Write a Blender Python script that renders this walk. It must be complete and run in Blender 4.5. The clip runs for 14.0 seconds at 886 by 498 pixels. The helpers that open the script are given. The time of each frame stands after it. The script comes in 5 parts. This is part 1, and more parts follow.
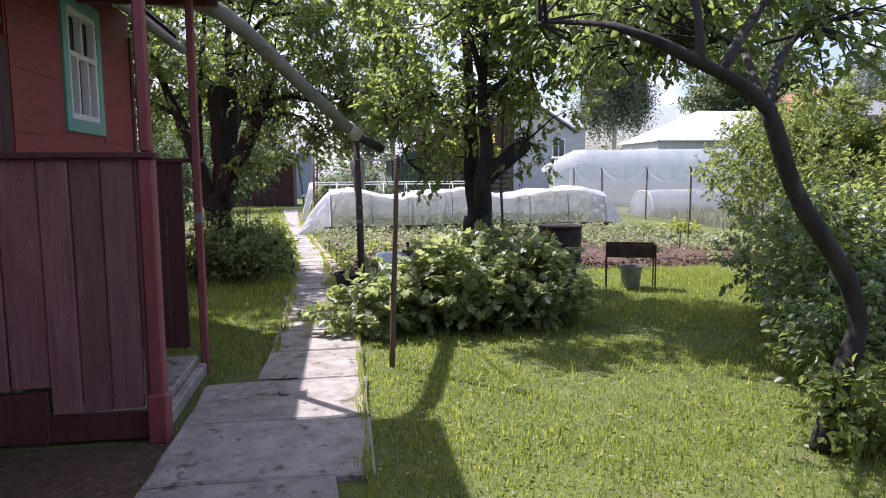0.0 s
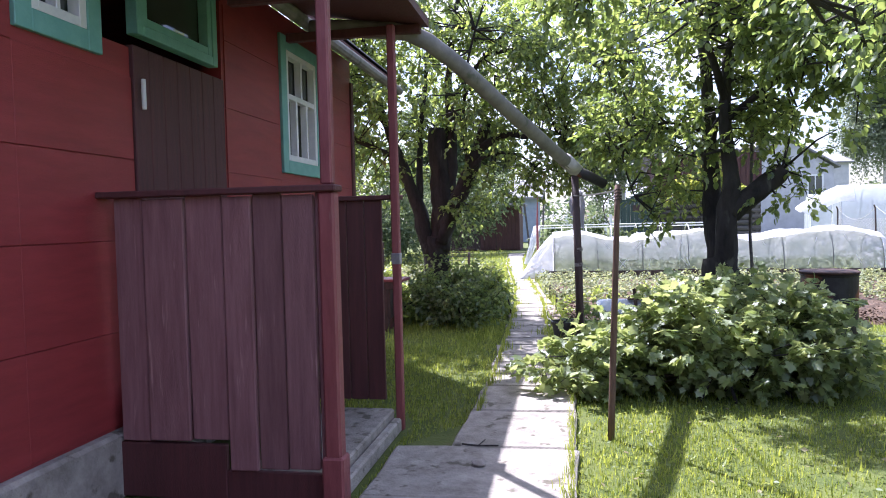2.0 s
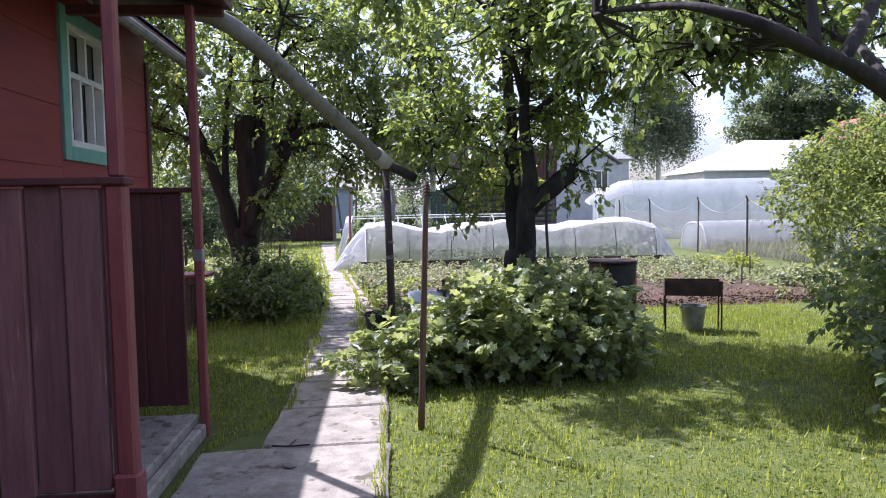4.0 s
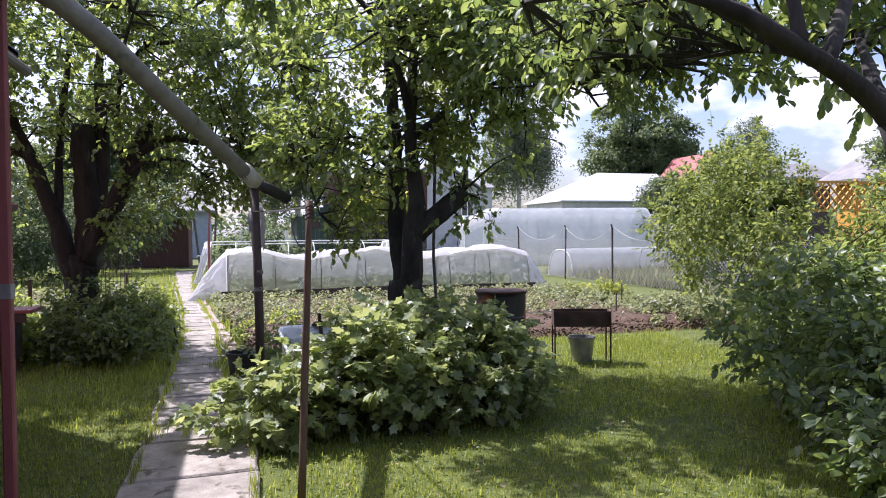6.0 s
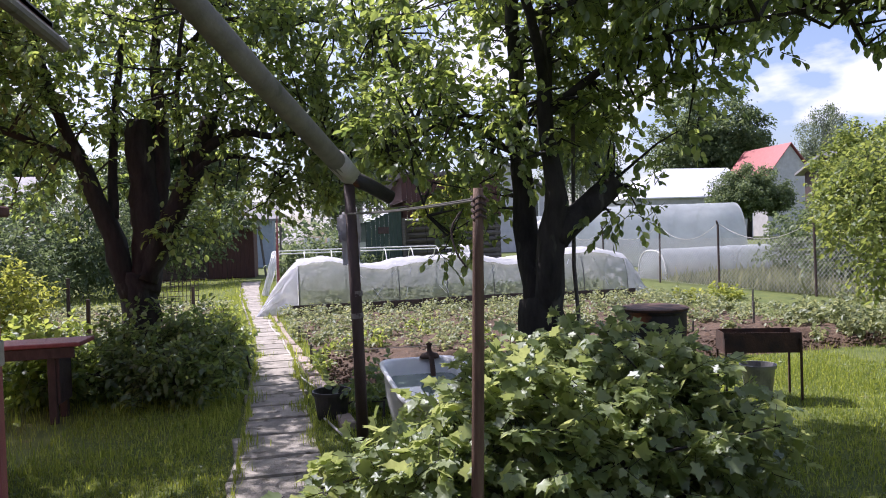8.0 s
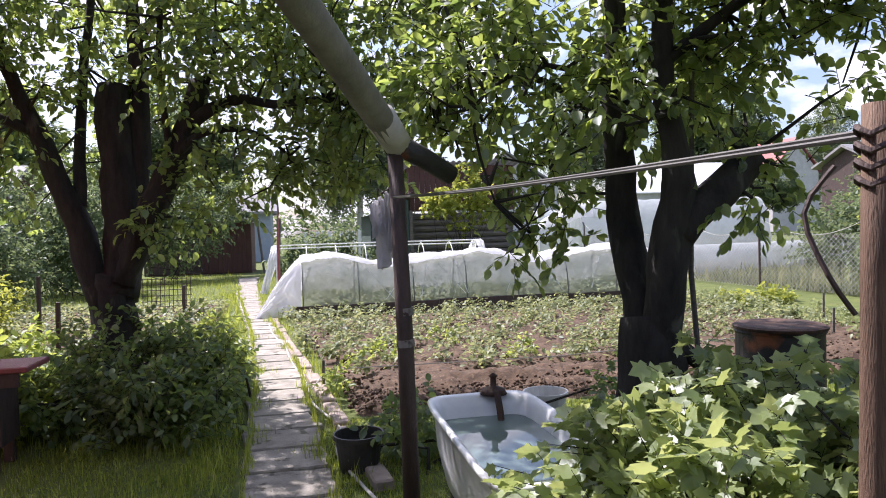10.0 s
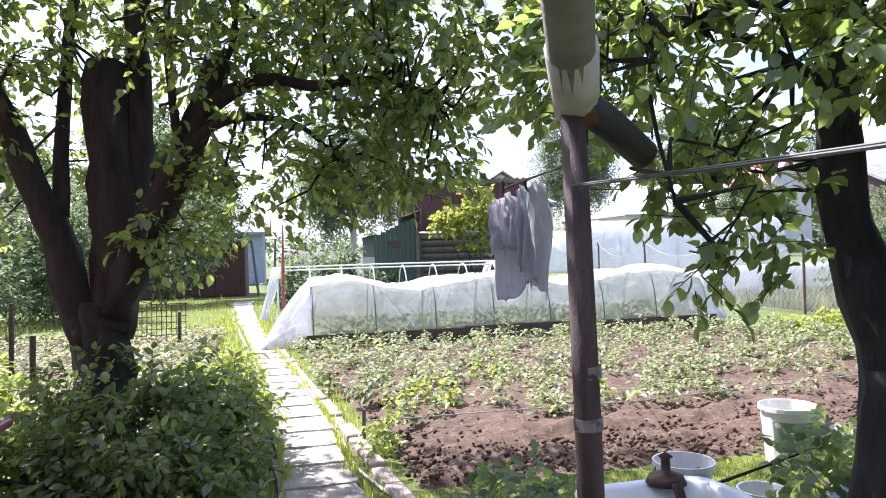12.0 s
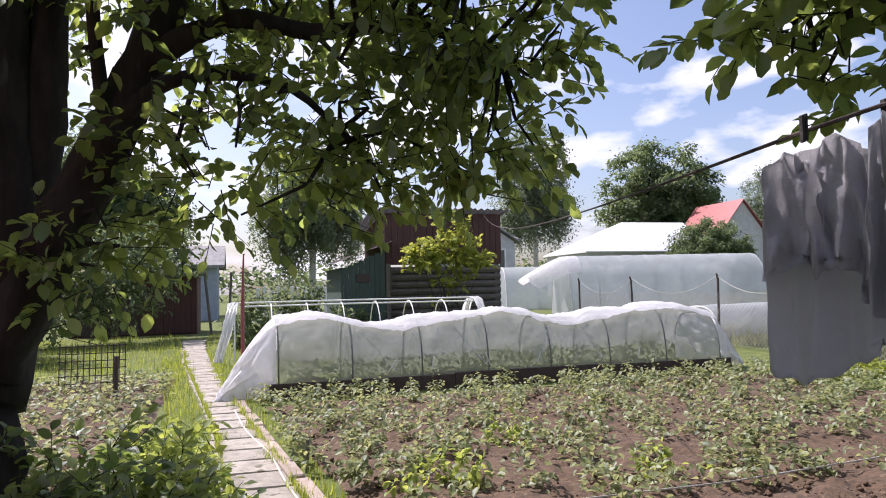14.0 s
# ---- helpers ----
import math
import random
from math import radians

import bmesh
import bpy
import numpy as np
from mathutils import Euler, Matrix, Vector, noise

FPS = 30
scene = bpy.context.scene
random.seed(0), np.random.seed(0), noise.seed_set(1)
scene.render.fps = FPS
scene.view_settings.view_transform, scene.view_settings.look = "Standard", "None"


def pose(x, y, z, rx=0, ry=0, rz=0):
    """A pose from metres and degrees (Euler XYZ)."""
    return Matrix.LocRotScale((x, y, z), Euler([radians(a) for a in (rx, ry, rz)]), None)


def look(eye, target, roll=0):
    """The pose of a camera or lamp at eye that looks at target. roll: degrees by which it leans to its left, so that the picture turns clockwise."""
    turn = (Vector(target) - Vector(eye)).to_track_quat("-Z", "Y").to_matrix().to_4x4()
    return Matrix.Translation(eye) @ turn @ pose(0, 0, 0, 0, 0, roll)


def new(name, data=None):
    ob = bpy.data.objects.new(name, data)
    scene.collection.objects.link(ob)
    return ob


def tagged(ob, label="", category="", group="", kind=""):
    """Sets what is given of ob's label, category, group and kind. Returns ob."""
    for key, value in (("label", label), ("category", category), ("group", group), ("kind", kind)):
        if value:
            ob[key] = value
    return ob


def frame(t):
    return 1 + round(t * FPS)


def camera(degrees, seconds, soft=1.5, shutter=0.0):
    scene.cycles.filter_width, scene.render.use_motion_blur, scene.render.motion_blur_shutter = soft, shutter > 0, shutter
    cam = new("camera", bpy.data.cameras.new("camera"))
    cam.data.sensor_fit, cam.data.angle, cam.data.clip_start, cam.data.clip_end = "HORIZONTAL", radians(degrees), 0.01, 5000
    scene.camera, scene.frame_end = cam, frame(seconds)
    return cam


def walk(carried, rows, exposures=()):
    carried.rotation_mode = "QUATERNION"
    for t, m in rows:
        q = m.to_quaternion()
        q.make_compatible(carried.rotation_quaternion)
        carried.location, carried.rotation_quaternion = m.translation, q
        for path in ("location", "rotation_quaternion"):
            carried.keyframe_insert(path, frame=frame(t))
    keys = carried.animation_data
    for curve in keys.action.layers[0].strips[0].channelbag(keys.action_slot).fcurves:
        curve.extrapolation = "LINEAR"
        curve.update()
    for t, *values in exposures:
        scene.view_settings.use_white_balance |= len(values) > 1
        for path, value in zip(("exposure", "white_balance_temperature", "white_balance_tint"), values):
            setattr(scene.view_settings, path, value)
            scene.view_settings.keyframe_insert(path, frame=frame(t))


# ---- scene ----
cam = camera(65.28, 14.0, 1.0)
# seconds, eye x y z, yaw, pitch, roll
PATH = [
    (0, -0.065, -1.136, 1.59, -8.345, -6.253, 0.487),
    (0.5, -0.06, -0.736, 1.557, -5.462, -5.234, -3.039),
    (1, 0.027, -0.428, 1.528, -0.211, -5.884, -0.822),
    (1.5, 0.105, -0.352, 1.495, 6.582, -4.548, -1.145),
    (2, 0.065, -0.353, 1.518, 10.41, -2.247, 1.382),
    (2.5, 0.1, -0.345, 1.536, 4.113, 0.79, -0.663),
    (3, 0.047, -0.35, 1.559, -2.117, -2.594, 0.53),
    (5.5, 0.148, 0.031, 1.549, -9.246, -3.623, 0.008),
    (6, 0.016, 0.42, 1.551, -16.089, -1.404, 0.492),
    (6.5, -0.037, 0.795, 1.552, -14.74, 1.756, 1.216),
    (7, -0.084, 1.225, 1.589, -8.511, 0.124, 2.35),
    (9.5, -0.337, 3.358, 1.558, -16.522, -1.611, 1.339),
    (10, -0.356, 3.708, 1.592, -11.643, -1.546, 1.679),
    (10.5, -0.463, 4.22, 1.615, -18.637, -0.991, 1.58),
    (11, -0.482, 4.515, 1.567, -12.405, 2.148, 0.662),
    (11.5, -0.535, 4.882, 1.573, -5.552, 0.588, 0.452),
    (12, -0.751, 5.161, 1.573, -12.698, 0.247, 1.686),
    (12.5, -0.755, 5.671, 1.542, -10.465, 1.12, 4.071),
    (13, -0.822, 6.11, 1.473, -9.64, -1.052, 2.306),
    (13.5, -0.931, 6.44, 1.541, -19.923, 0.568, 2.072),
    (14, -0.876, 6.83, 1.553, -16.309, 3.17, 1.283),
]
# ---- end of path
walk(cam, [(t, pose(x, y, z, 90 + pitch, roll, yaw)) for t, x, y, z, yaw, pitch, roll in PATH],
     exposures=[(t, ev, kelvin, 29 if t < 9 else 25) for t, ev, kelvin in (
         (0.0, 0.85, 5900), (0.5, 1.0, 5850), (1.0, 0.97, 5800), (1.5, 1.10, 5750), (2.0, 1.45, 5600), (2.5, 1.45, 5550), (3.0, 1.22, 5600),
         (5.5, 0.83, 5850), (6.0, 0.78, 5900), (6.5, 0.75, 5900), (7.0, 0.66, 5900), (9.5, 0.57, 6100), (10.0, 0.85, 6100), (10.5, 1.36, 5850),
         (11.0, 1.55, 5800), (12.0, 1.52, 5800), (12.5, 1.52, 5850), (13.0, 1.15, 6150), (13.5, 0.86, 6200), (14.0, 0.52, 6250))])

# ---- light ----
SUN = Vector((-0.49, 0.54, 1.0)).normalized()      # towards the sun
world = bpy.data.worlds.new("sky")
scene.world = world
world.use_nodes = True
wn, wl = world.node_tree.nodes, world.node_tree.links
wn.clear()
sky = wn.new("ShaderNodeTexSky")
sky.sky_type, sky.sun_disc = "NISHITA", False
sky.sun_elevation = math.asin(SUN.z)
sky.sun_rotation = math.atan2(SUN.x, SUN.y)
sky.air_density, sky.dust_density, sky.ozone_density = 1.0, 2.5, 1.0
coord = wn.new("ShaderNodeTexCoord")
wmap = wn.new("ShaderNodeMapping")
wmap.inputs["Scale"].default_value = (1.0, 1.0, 2.3)
wmap.inputs["Location"].default_value = (0.35, 0.1, 0.0)
cloud = wn.new("ShaderNodeTexNoise")
cloud.inputs["Scale"].default_value, cloud.inputs["Detail"].default_value = 6.2, 9.0
ramp = wn.new("ShaderNodeValToRGB")
ramp.color_ramp.elements[0].position, ramp.color_ramp.elements[1].position = 0.50, 0.62
wmix = wn.new("ShaderNodeMix")
wmix.data_type = "RGBA"
wmix.inputs["B"].default_value = (6.4, 6.6, 6.9, 1)
wbg = wn.new("ShaderNodeBackground")
wbg.inputs["Strength"].default_value = 0.125
wout = wn.new("ShaderNodeOutputWorld")
wl.new(coord.outputs["Generated"], wmap.inputs["Vector"])
wl.new(wmap.outputs["Vector"], cloud.inputs["Vector"])
wl.new(cloud.outputs["Fac"], ramp.inputs["Fac"])
wl.new(ramp.outputs["Color"], wmix.inputs["Factor"])
wl.new(sky.outputs["Color"], wmix.inputs["A"])
wl.new(wmix.outputs["Result"], wbg.inputs["Color"])
wl.new(wbg.outputs["Background"], wout.inputs["Surface"])
sun = new("sun", bpy.data.lights.new("sun", "SUN"))
sun.data.energy, sun.data.angle, sun.data.color = 5.0, radians(0.6), (1.0, 0.95, 0.86)
sun.matrix_world = look(SUN * 60, (0, 0, 0))


# ---- materials ----
def paint(name, a, b, scale=6.0, rough=0.7, bump=0.3, metal=0.0, stretch=(1, 1, 1), fine=60.0, spots=None, piece=0.0, island=0.0):
    """Two colours mixed by coarse noise, fine grain in the relief; spots: a third colour in worn patches."""
    m = bpy.data.materials.new(name)
    m.use_nodes = True
    n, l = m.node_tree.nodes, m.node_tree.links
    bsdf = n["Principled BSDF"]
    tc = n.new("ShaderNodeTexCoord")
    mp = n.new("ShaderNodeMapping")
    mp.inputs["Scale"].default_value = stretch
    geo = n.new("ShaderNodeNewGeometry")
    l.new(geo.outputs["Position"], mp.inputs["Vector"])
    big = n.new("ShaderNodeTexNoise")
    big.inputs["Scale"].default_value, big.inputs["Detail"].default_value, big.inputs["Roughness"].default_value = scale, 8, 0.65
    l.new(mp.outputs["Vector"], big.inputs["Vector"])
    cr = n.new("ShaderNodeValToRGB")
    cr.color_ramp.elements[0].position, cr.color_ramp.elements[1].position = 0.32, 0.68
    cr.color_ramp.elements[0].color, cr.color_ramp.elements[1].color = (*a, 1), (*b, 1)
    l.new(big.outputs["Fac"], cr.inputs["Fac"])
    col = cr.outputs["Color"]
    if spots:
        sp = n.new("ShaderNodeTexNoise")
        sp.inputs["Scale"].default_value, sp.inputs["Detail"].default_value = spots[1], 6
        l.new(mp.outputs["Vector"], sp.inputs["Vector"])
        sr = n.new("ShaderNodeValToRGB")
        sr.color_ramp.elements[0].position, sr.color_ramp.elements[1].position = spots[2], spots[2] + 0.08
        l.new(sp.outputs["Fac"], sr.inputs["Fac"])
        mx = n.new("ShaderNodeMix")
        mx.data_type = "RGBA"
        mx.inputs["B"].default_value = (*spots[0], 1)
        l.new(sr.outputs["Color"], mx.inputs["Factor"])
        l.new(col, mx.inputs["A"])
        col = mx.outputs["Result"]
    if piece or island:
        hsv = n.new("ShaderNodeHueSaturation")
        rng = n.new("ShaderNodeMapRange")
        k = piece or island
        rng.inputs["To Min"].default_value, rng.inputs["To Max"].default_value = 1 - k, 1 + k
        if piece:
            oi = n.new("ShaderNodeObjectInfo")
            l.new(oi.outputs["Random"], rng.inputs["Value"])
        else:
            l.new(geo.outputs["Random Per Island"], rng.inputs["Value"])
        l.new(rng.outputs["Result"], hsv.inputs["Value"])
        l.new(col, hsv.inputs["Color"])
        col = hsv.outputs["Color"]
    l.new(col, bsdf.inputs["Base Color"])
    bsdf.inputs["Roughness"].default_value, bsdf.inputs["Metallic"].default_value = rough, metal
    if bump:
        fn = n.new("ShaderNodeTexNoise")
        fn.inputs["Scale"].default_value, fn.inputs["Detail"].default_value = fine, 5
        l.new(mp.outputs["Vector"], fn.inputs["Vector"])
        bp = n.new("ShaderNodeBump")
        bp.inputs["Strength"].default_value, bp.inputs["Distance"].default_value = bump, 0.01
        l.new(fn.outputs["Fac"], bp.inputs["Height"])
        l.new(bp.outputs["Normal"], bsdf.inputs["Normal"])
    return m


def leafy(name, a, b, through_light=0.45, gloss=0.08):
    """Leaves: a colour for each leaf, light passing through the blade, a little gloss."""
    m = bpy.data.materials.new(name)
    m.use_nodes = True
    n, l = m.node_tree.nodes, m.node_tree.links
    n.clear()
    geo = n.new("ShaderNodeNewGeometry")
    cr = n.new("ShaderNodeValToRGB")
    cr.color_ramp.elements[0].color, cr.color_ramp.elements[1].color = (*a, 1), (*b, 1)
    l.new(geo.outputs["Random Per Island"], cr.inputs["Fac"])
    d, t, g = n.new("ShaderNodeBsdfDiffuse"), n.new("ShaderNodeBsdfTranslucent"), n.new("ShaderNodeBsdfGlossy")
    bright = n.new("ShaderNodeHueSaturation")
    bright.inputs["Hue"].default_value, bright.inputs["Value"].default_value, bright.inputs["Saturation"].default_value = 0.472, 3.0, 1.0
    l.new(cr.outputs["Color"], d.inputs["Color"])
    l.new(cr.outputs["Color"], bright.inputs["Color"])
    l.new(bright.outputs["Color"], t.inputs["Color"])
    g.inputs["Roughness"].default_value = 0.5
    g.inputs["Color"].default_value = (0.9, 0.95, 1, 1)
    m1, m2, out = n.new("ShaderNodeMixShader"), n.new("ShaderNodeMixShader"), n.new("ShaderNodeOutputMaterial")
    m1.inputs["Fac"].default_value, m2.inputs["Fac"].default_value = through_light, gloss
    l.new(d.outputs["BSDF"], m1.inputs[1])
    l.new(t.outputs["BSDF"], m1.inputs[2])
    l.new(m1.outputs["Shader"], m2.inputs[1])
    l.new(g.outputs["BSDF"], m2.inputs[2])
    l.new(m2.outputs["Shader"], out.inputs["Surface"])
    return m


def film(name, clear, tint, gloss=0.1, scale=3.0):
    """Plastic film: part of the light goes straight through, the rest is scattered; creases in the relief."""
    m = bpy.data.materials.new(name)
    m.use_nodes = True
    n, l = m.node_tree.nodes, m.node_tree.links
    n.clear()
    geo = n.new("ShaderNodeNewGeometry")
    no = n.new("ShaderNodeTexNoise")
    no.inputs["Scale"].default_value, no.inputs["Detail"].default_value = scale, 6
    l.new(geo.outputs["Position"], no.inputs["Vector"])
    rng = n.new("ShaderNodeMapRange")
    rng.inputs["From Min"].default_value, rng.inputs["From Max"].default_value = 0.3, 0.7
    rng.inputs["To Min"].default_value, rng.inputs["To Max"].default_value = max(0, clear - 0.14), min(1, clear + 0.14)
    l.new(no.outputs["Fac"], rng.inputs["Value"])
    bp = n.new("ShaderNodeBump")
    bp.inputs["Strength"].default_value, bp.inputs["Distance"].default_value = 0.5, 0.03
    l.new(no.outputs["Fac"], bp.inputs["Height"])
    tr, d, t, g = (n.new("ShaderNodeBsdf" + k) for k in ("Transparent", "Diffuse", "Translucent", "Glossy"))
    d.inputs["Color"].default_value = t.inputs["Color"].default_value = (*tint, 1)
    g.inputs["Roughness"].default_value = 0.22
    for s in (d, t, g):
        l.new(bp.outputs["Normal"], s.inputs["Normal"])
    a, b, c, out = n.new("ShaderNodeMixShader"), n.new("ShaderNodeMixShader"), n.new("ShaderNodeMixShader"), n.new("ShaderNodeOutputMaterial")
    a.inputs["Fac"].default_value = 0.5
    l.new(d.outputs["BSDF"], a.inputs[1])
    l.new(t.outputs["BSDF"], a.inputs[2])
    b.inputs["Fac"].default_value = gloss
    l.new(a.outputs["Shader"], b.inputs[1])
    l.new(g.outputs["BSDF"], b.inputs[2])
    l.new(rng.outputs["Result"], c.inputs["Fac"])
    l.new(b.outputs["Shader"], c.inputs[1])
    l.new(tr.outputs["BSDF"], c.inputs[2])
    l.new(c.outputs["Shader"], out.inputs["Surface"])
    return m


GRAIN = (9, 9, 0.7)
M_PLANK = paint("faded_red_planks", (0.185, 0.086, 0.088), (0.29, 0.148, 0.150), 3, 0.75, 0.5, stretch=GRAIN, spots=((0.38, 0.22, 0.21), 4, 0.64), piece=0.18)
M_RED = paint("red_wall_paint", (0.23, 0.030, 0.031), (0.33, 0.044, 0.044), 2, 0.5, 0.25, stretch=(1, 1, 6))
M_DKRED = paint("shade_toned_red_boards", (0.075, 0.026, 0.026), (0.120, 0.038, 0.037), 3, 0.6, 0.4, stretch=GRAIN)
M_REDPOST = paint("red_post_paint", (0.20, 0.052, 0.054), (0.28, 0.085, 0.085), 5, 0.5, 0.3, stretch=(6, 6, 1), spots=((0.26, 0.14, 0.13), 3, 0.66))
M_TEAL = paint("green_trim_paint", (0.15, 0.37, 0.31), (0.21, 0.46, 0.39), 8, 0.5, 0.2)
M_WHITE = paint("white_paint", (0.70, 0.71, 0.70), (0.82, 0.82, 0.80), 12, 0.5, 0.2)
M_CONC = paint("old_concrete", (0.20, 0.185, 0.155), (0.40, 0.37, 0.32), 7, 0.9, 0.9, fine=60, spots=((0.12, 0.108, 0.080), 9, 0.60), piece=0.12)
M_CURB = paint("pinkish_curb", (0.25, 0.20, 0.17), (0.40, 0.335, 0.29), 6, 0.9, 0.5, piece=0.12)
M_PIPE = paint("grey_asbestos_pipe", (0.17, 0.165, 0.15), (0.27, 0.26, 0.24), 7, 0.85, 0.3, spots=((0.12, 0.13, 0.10), 5, 0.6))
M_COLLAR = paint("white_collar", (0.42, 0.41, 0.38), (0.58, 0.56, 0.52), 14, 0.8, 0.2)
M_BARK = paint("apple_bark", (0.014, 0.013, 0.0125), (0.046, 0.041, 0.037), 11, 0.95, 1.0, stretch=(1, 1, 0.3), fine=26, spots=((0.085, 0.083, 0.068), 8, 0.63))
M_WOODPOLE = paint("weathered_pole", (0.095, 0.056, 0.036), (0.18, 0.112, 0.075), 6, 0.8, 0.5, stretch=(8, 8, 1))
M_DKPOST = paint("rusty_dark_post", (0.040, 0.026, 0.024), (0.085, 0.054, 0.048), 7, 0.7, 0.4, stretch=(3, 3, 1), spots=((0.34, 0.30, 0.27), 3.2, 0.68))
M_RUST = paint("rusty_metal", (0.030, 0.021, 0.018), (0.095, 0.048, 0.030), 7, 0.8, 0.5, spots=((0.20, 0.09, 0.045), 4, 0.64))
M_BLACK = paint("dark_barrel_paint", (0.018, 0.017, 0.017), (0.045, 0.042, 0.042), 8, 0.55, 0.3, spots=((0.27, 0.095, 0.038), 3.0, 0.55))
M_STEEL = paint("dull_steel", (0.25, 0.25, 0.26), (0.42, 0.42, 0.43), 10, 0.45, 0.2, metal=0.7)
M_WIRE = paint("grey_wire", (0.085, 0.085, 0.083), (0.15, 0.15, 0.147), 20, 0.6, 0)
M_ENAMEL = paint("chipped_enamel", (0.72, 0.75, 0.78), (0.84, 0.86, 0.87), 5, 0.25, 0.05, spots=((0.30, 0.24, 0.18), 9, 0.72))
M_BUCKET = paint("white_plastic", (0.66, 0.66, 0.63), (0.78, 0.78, 0.75), 9, 0.45, 0.1, spots=((0.4, 0.36, 0.3), 6, 0.7))
M_DARKPLASTIC = paint("black_plastic", (0.02, 0.02, 0.02), (0.05, 0.045, 0.04), 9, 0.5, 0.1)
M_SOIL = paint("dug_soil", (0.046, 0.029, 0.018), (0.122, 0.077, 0.047), 14, 0.95, 1.0, fine=34, spots=((0.165, 0.115, 0.074), 22, 0.60))
M_GROUND = paint("meadow_ground", (0.055, 0.085, 0.014), (0.120, 0.145, 0.028), 3.5, 0.95, 0.9, fine=45, spots=((0.13, 0.105, 0.05), 2.3, 0.64))
M_FABRIC = film("grey_cloth", -0.2, (0.66, 0.655, 0.69), 0.02, 14.0)
M_LOG = paint("grey_logs", (0.08, 0.075, 0.07), (0.17, 0.155, 0.14), 5, 0.85, 0.5, stretch=(0.6, 3, 6))
M_REDBOARD = paint("brown_red_boards", (0.062, 0.029, 0.026), (0.110, 0.046, 0.040), 3, 0.75, 0.4, stretch=GRAIN)
M_GREENBOARD = paint("dark_green_boards", (0.03, 0.055, 0.045), (0.06, 0.095, 0.08), 4, 0.75, 0.4, stretch=GRAIN)
M_SLATE = paint("grey_roofing", (0.16, 0.16, 0.165), (0.28, 0.28, 0.285), 3, 0.75, 0.3)
M_ROOFW = paint("pale_metal_roof", (0.62, 0.64, 0.66), (0.74, 0.76, 0.78), 1.5, 0.35, 0.1)
M_ROOFR = paint("red_metal_roof", (0.29, 0.085, 0.085), (0.37, 0.115, 0.11), 2, 0.4, 0.1)
M_WALLPALE = paint("pale_render", (0.42, 0.42, 0.43), (0.55, 0.55, 0.56), 1.5, 0.85, 0.3)
M_WALLBLUE = paint("pale_blue_boards", (0.22, 0.27, 0.34), (0.30, 0.35, 0.42), 3, 0.7, 0.3)
M_YELLOW = paint("yellow_stain", (0.50, 0.24, 0.03), (0.64, 0.34, 0.06), 6, 0.6, 0.3)
M_FILM = film("clear_film", 0.36, (0.44, 0.48, 0.38), 0.12)
M_FILMW = film("white_film", 0.08, (0.80, 0.81, 0.83), 0.08, 5)
M_FILMGH = film("greenhouse_film", 0.34, (0.52, 0.57, 0.59), 0.10, 1.2)
M_APPLE = leafy("apple_leaves", (0.050, 0.092, 0.020), (0.150, 0.210, 0.045), 0.60, 0.07)
M_APPLE2 = leafy("plum_leaves", (0.050, 0.095, 0.022), (0.130, 0.185, 0.045), 0.50, 0.06)
M_SHRUB = leafy("shrub_leaves", (0.068, 0.110, 0.020), (0.150, 0.195, 0.045), 0.45, 0.03)
M_WEED = leafy("bright_weed_leaves", (0.105, 0.160, 0.028), (0.205, 0.265, 0.055), 0.45, 0.04)
M_BUSH = leafy("currant_leaves", (0.095, 0.145, 0.038), (0.235, 0.290, 0.105), 0.42, 0.08)
M_POTATO = leafy("potato_leaves", (0.085, 0.115, 0.045), (0.215, 0.245, 0.105), 0.35, 0.04)
M_GRASS = leafy("grass_blades", (0.075, 0.125, 0.014), (0.235, 0.290, 0.048), 0.40, 0.03)
M_MEADOW = leafy("meadow_weeds", (0.080, 0.105, 0.045), (0.200, 0.215, 0.110), 0.30, 0.03)
M_MESH = paint("galvanised_mesh", (0.22, 0.22, 0.22), (0.34, 0.34, 0.34), 20, 0.55, 0)
M_LINE = paint("dark_wire_line", (0.045, 0.043, 0.042), (0.085, 0.083, 0.080), 20, 0.4, 0)
M_FARLEAF = leafy("far_leaves", (0.050, 0.080, 0.034), (0.100, 0.140, 0.058), 0.40, 0.03)
M_BIRCH = leafy("birch_leaves", (0.075, 0.105, 0.060), (0.130, 0.165, 0.095), 0.40, 0.04)
M_YOUNG = leafy("young_maple_leaves", (0.145, 0.185, 0.032), (0.24, 0.285, 0.055), 0.38, 0.02)
glass = bpy.data.materials.new("window_glass")
glass.use_nodes = True
gb = glass.node_tree.nodes["Principled BSDF"]
gb.inputs["Base Color"].default_value = (0.05, 0.06, 0.055, 1)
gb.inputs["Roughness"].default_value, gb.inputs["Specular IOR Level"].default_value = 0.04, 0.9
M_GLASS = glass
water = bpy.data.materials.new("bath_water")
water.use_nodes = True
wb = water.node_tree.nodes["Principled BSDF"]
wb.inputs["Base Color"].default_value = (0.16, 0.22, 0.20, 1)
wb.inputs["Roughness"].default_value = 0.03
M_WATER = water


# ---- builders ----
def thing(name, label, category, at=(0, 0, 0), group="", kind=""):
    ob = new(name)
    ob.empty_display_size = 0.1
    ob.location = at
    bpy.context.view_layer.update()
    return tagged(ob, label, category, group, kind)


def mesh_of(bm, name, material, smooth=False):
    me = bpy.data.meshes.new(name)
    bmesh.ops.recalc_face_normals(bm, faces=bm.faces)
    bm.to_mesh(me)
    bm.free()
    me.materials.append(material)
    if smooth:
        me.polygons.foreach_set("use_smooth", [True] * len(me.polygons))
    return me


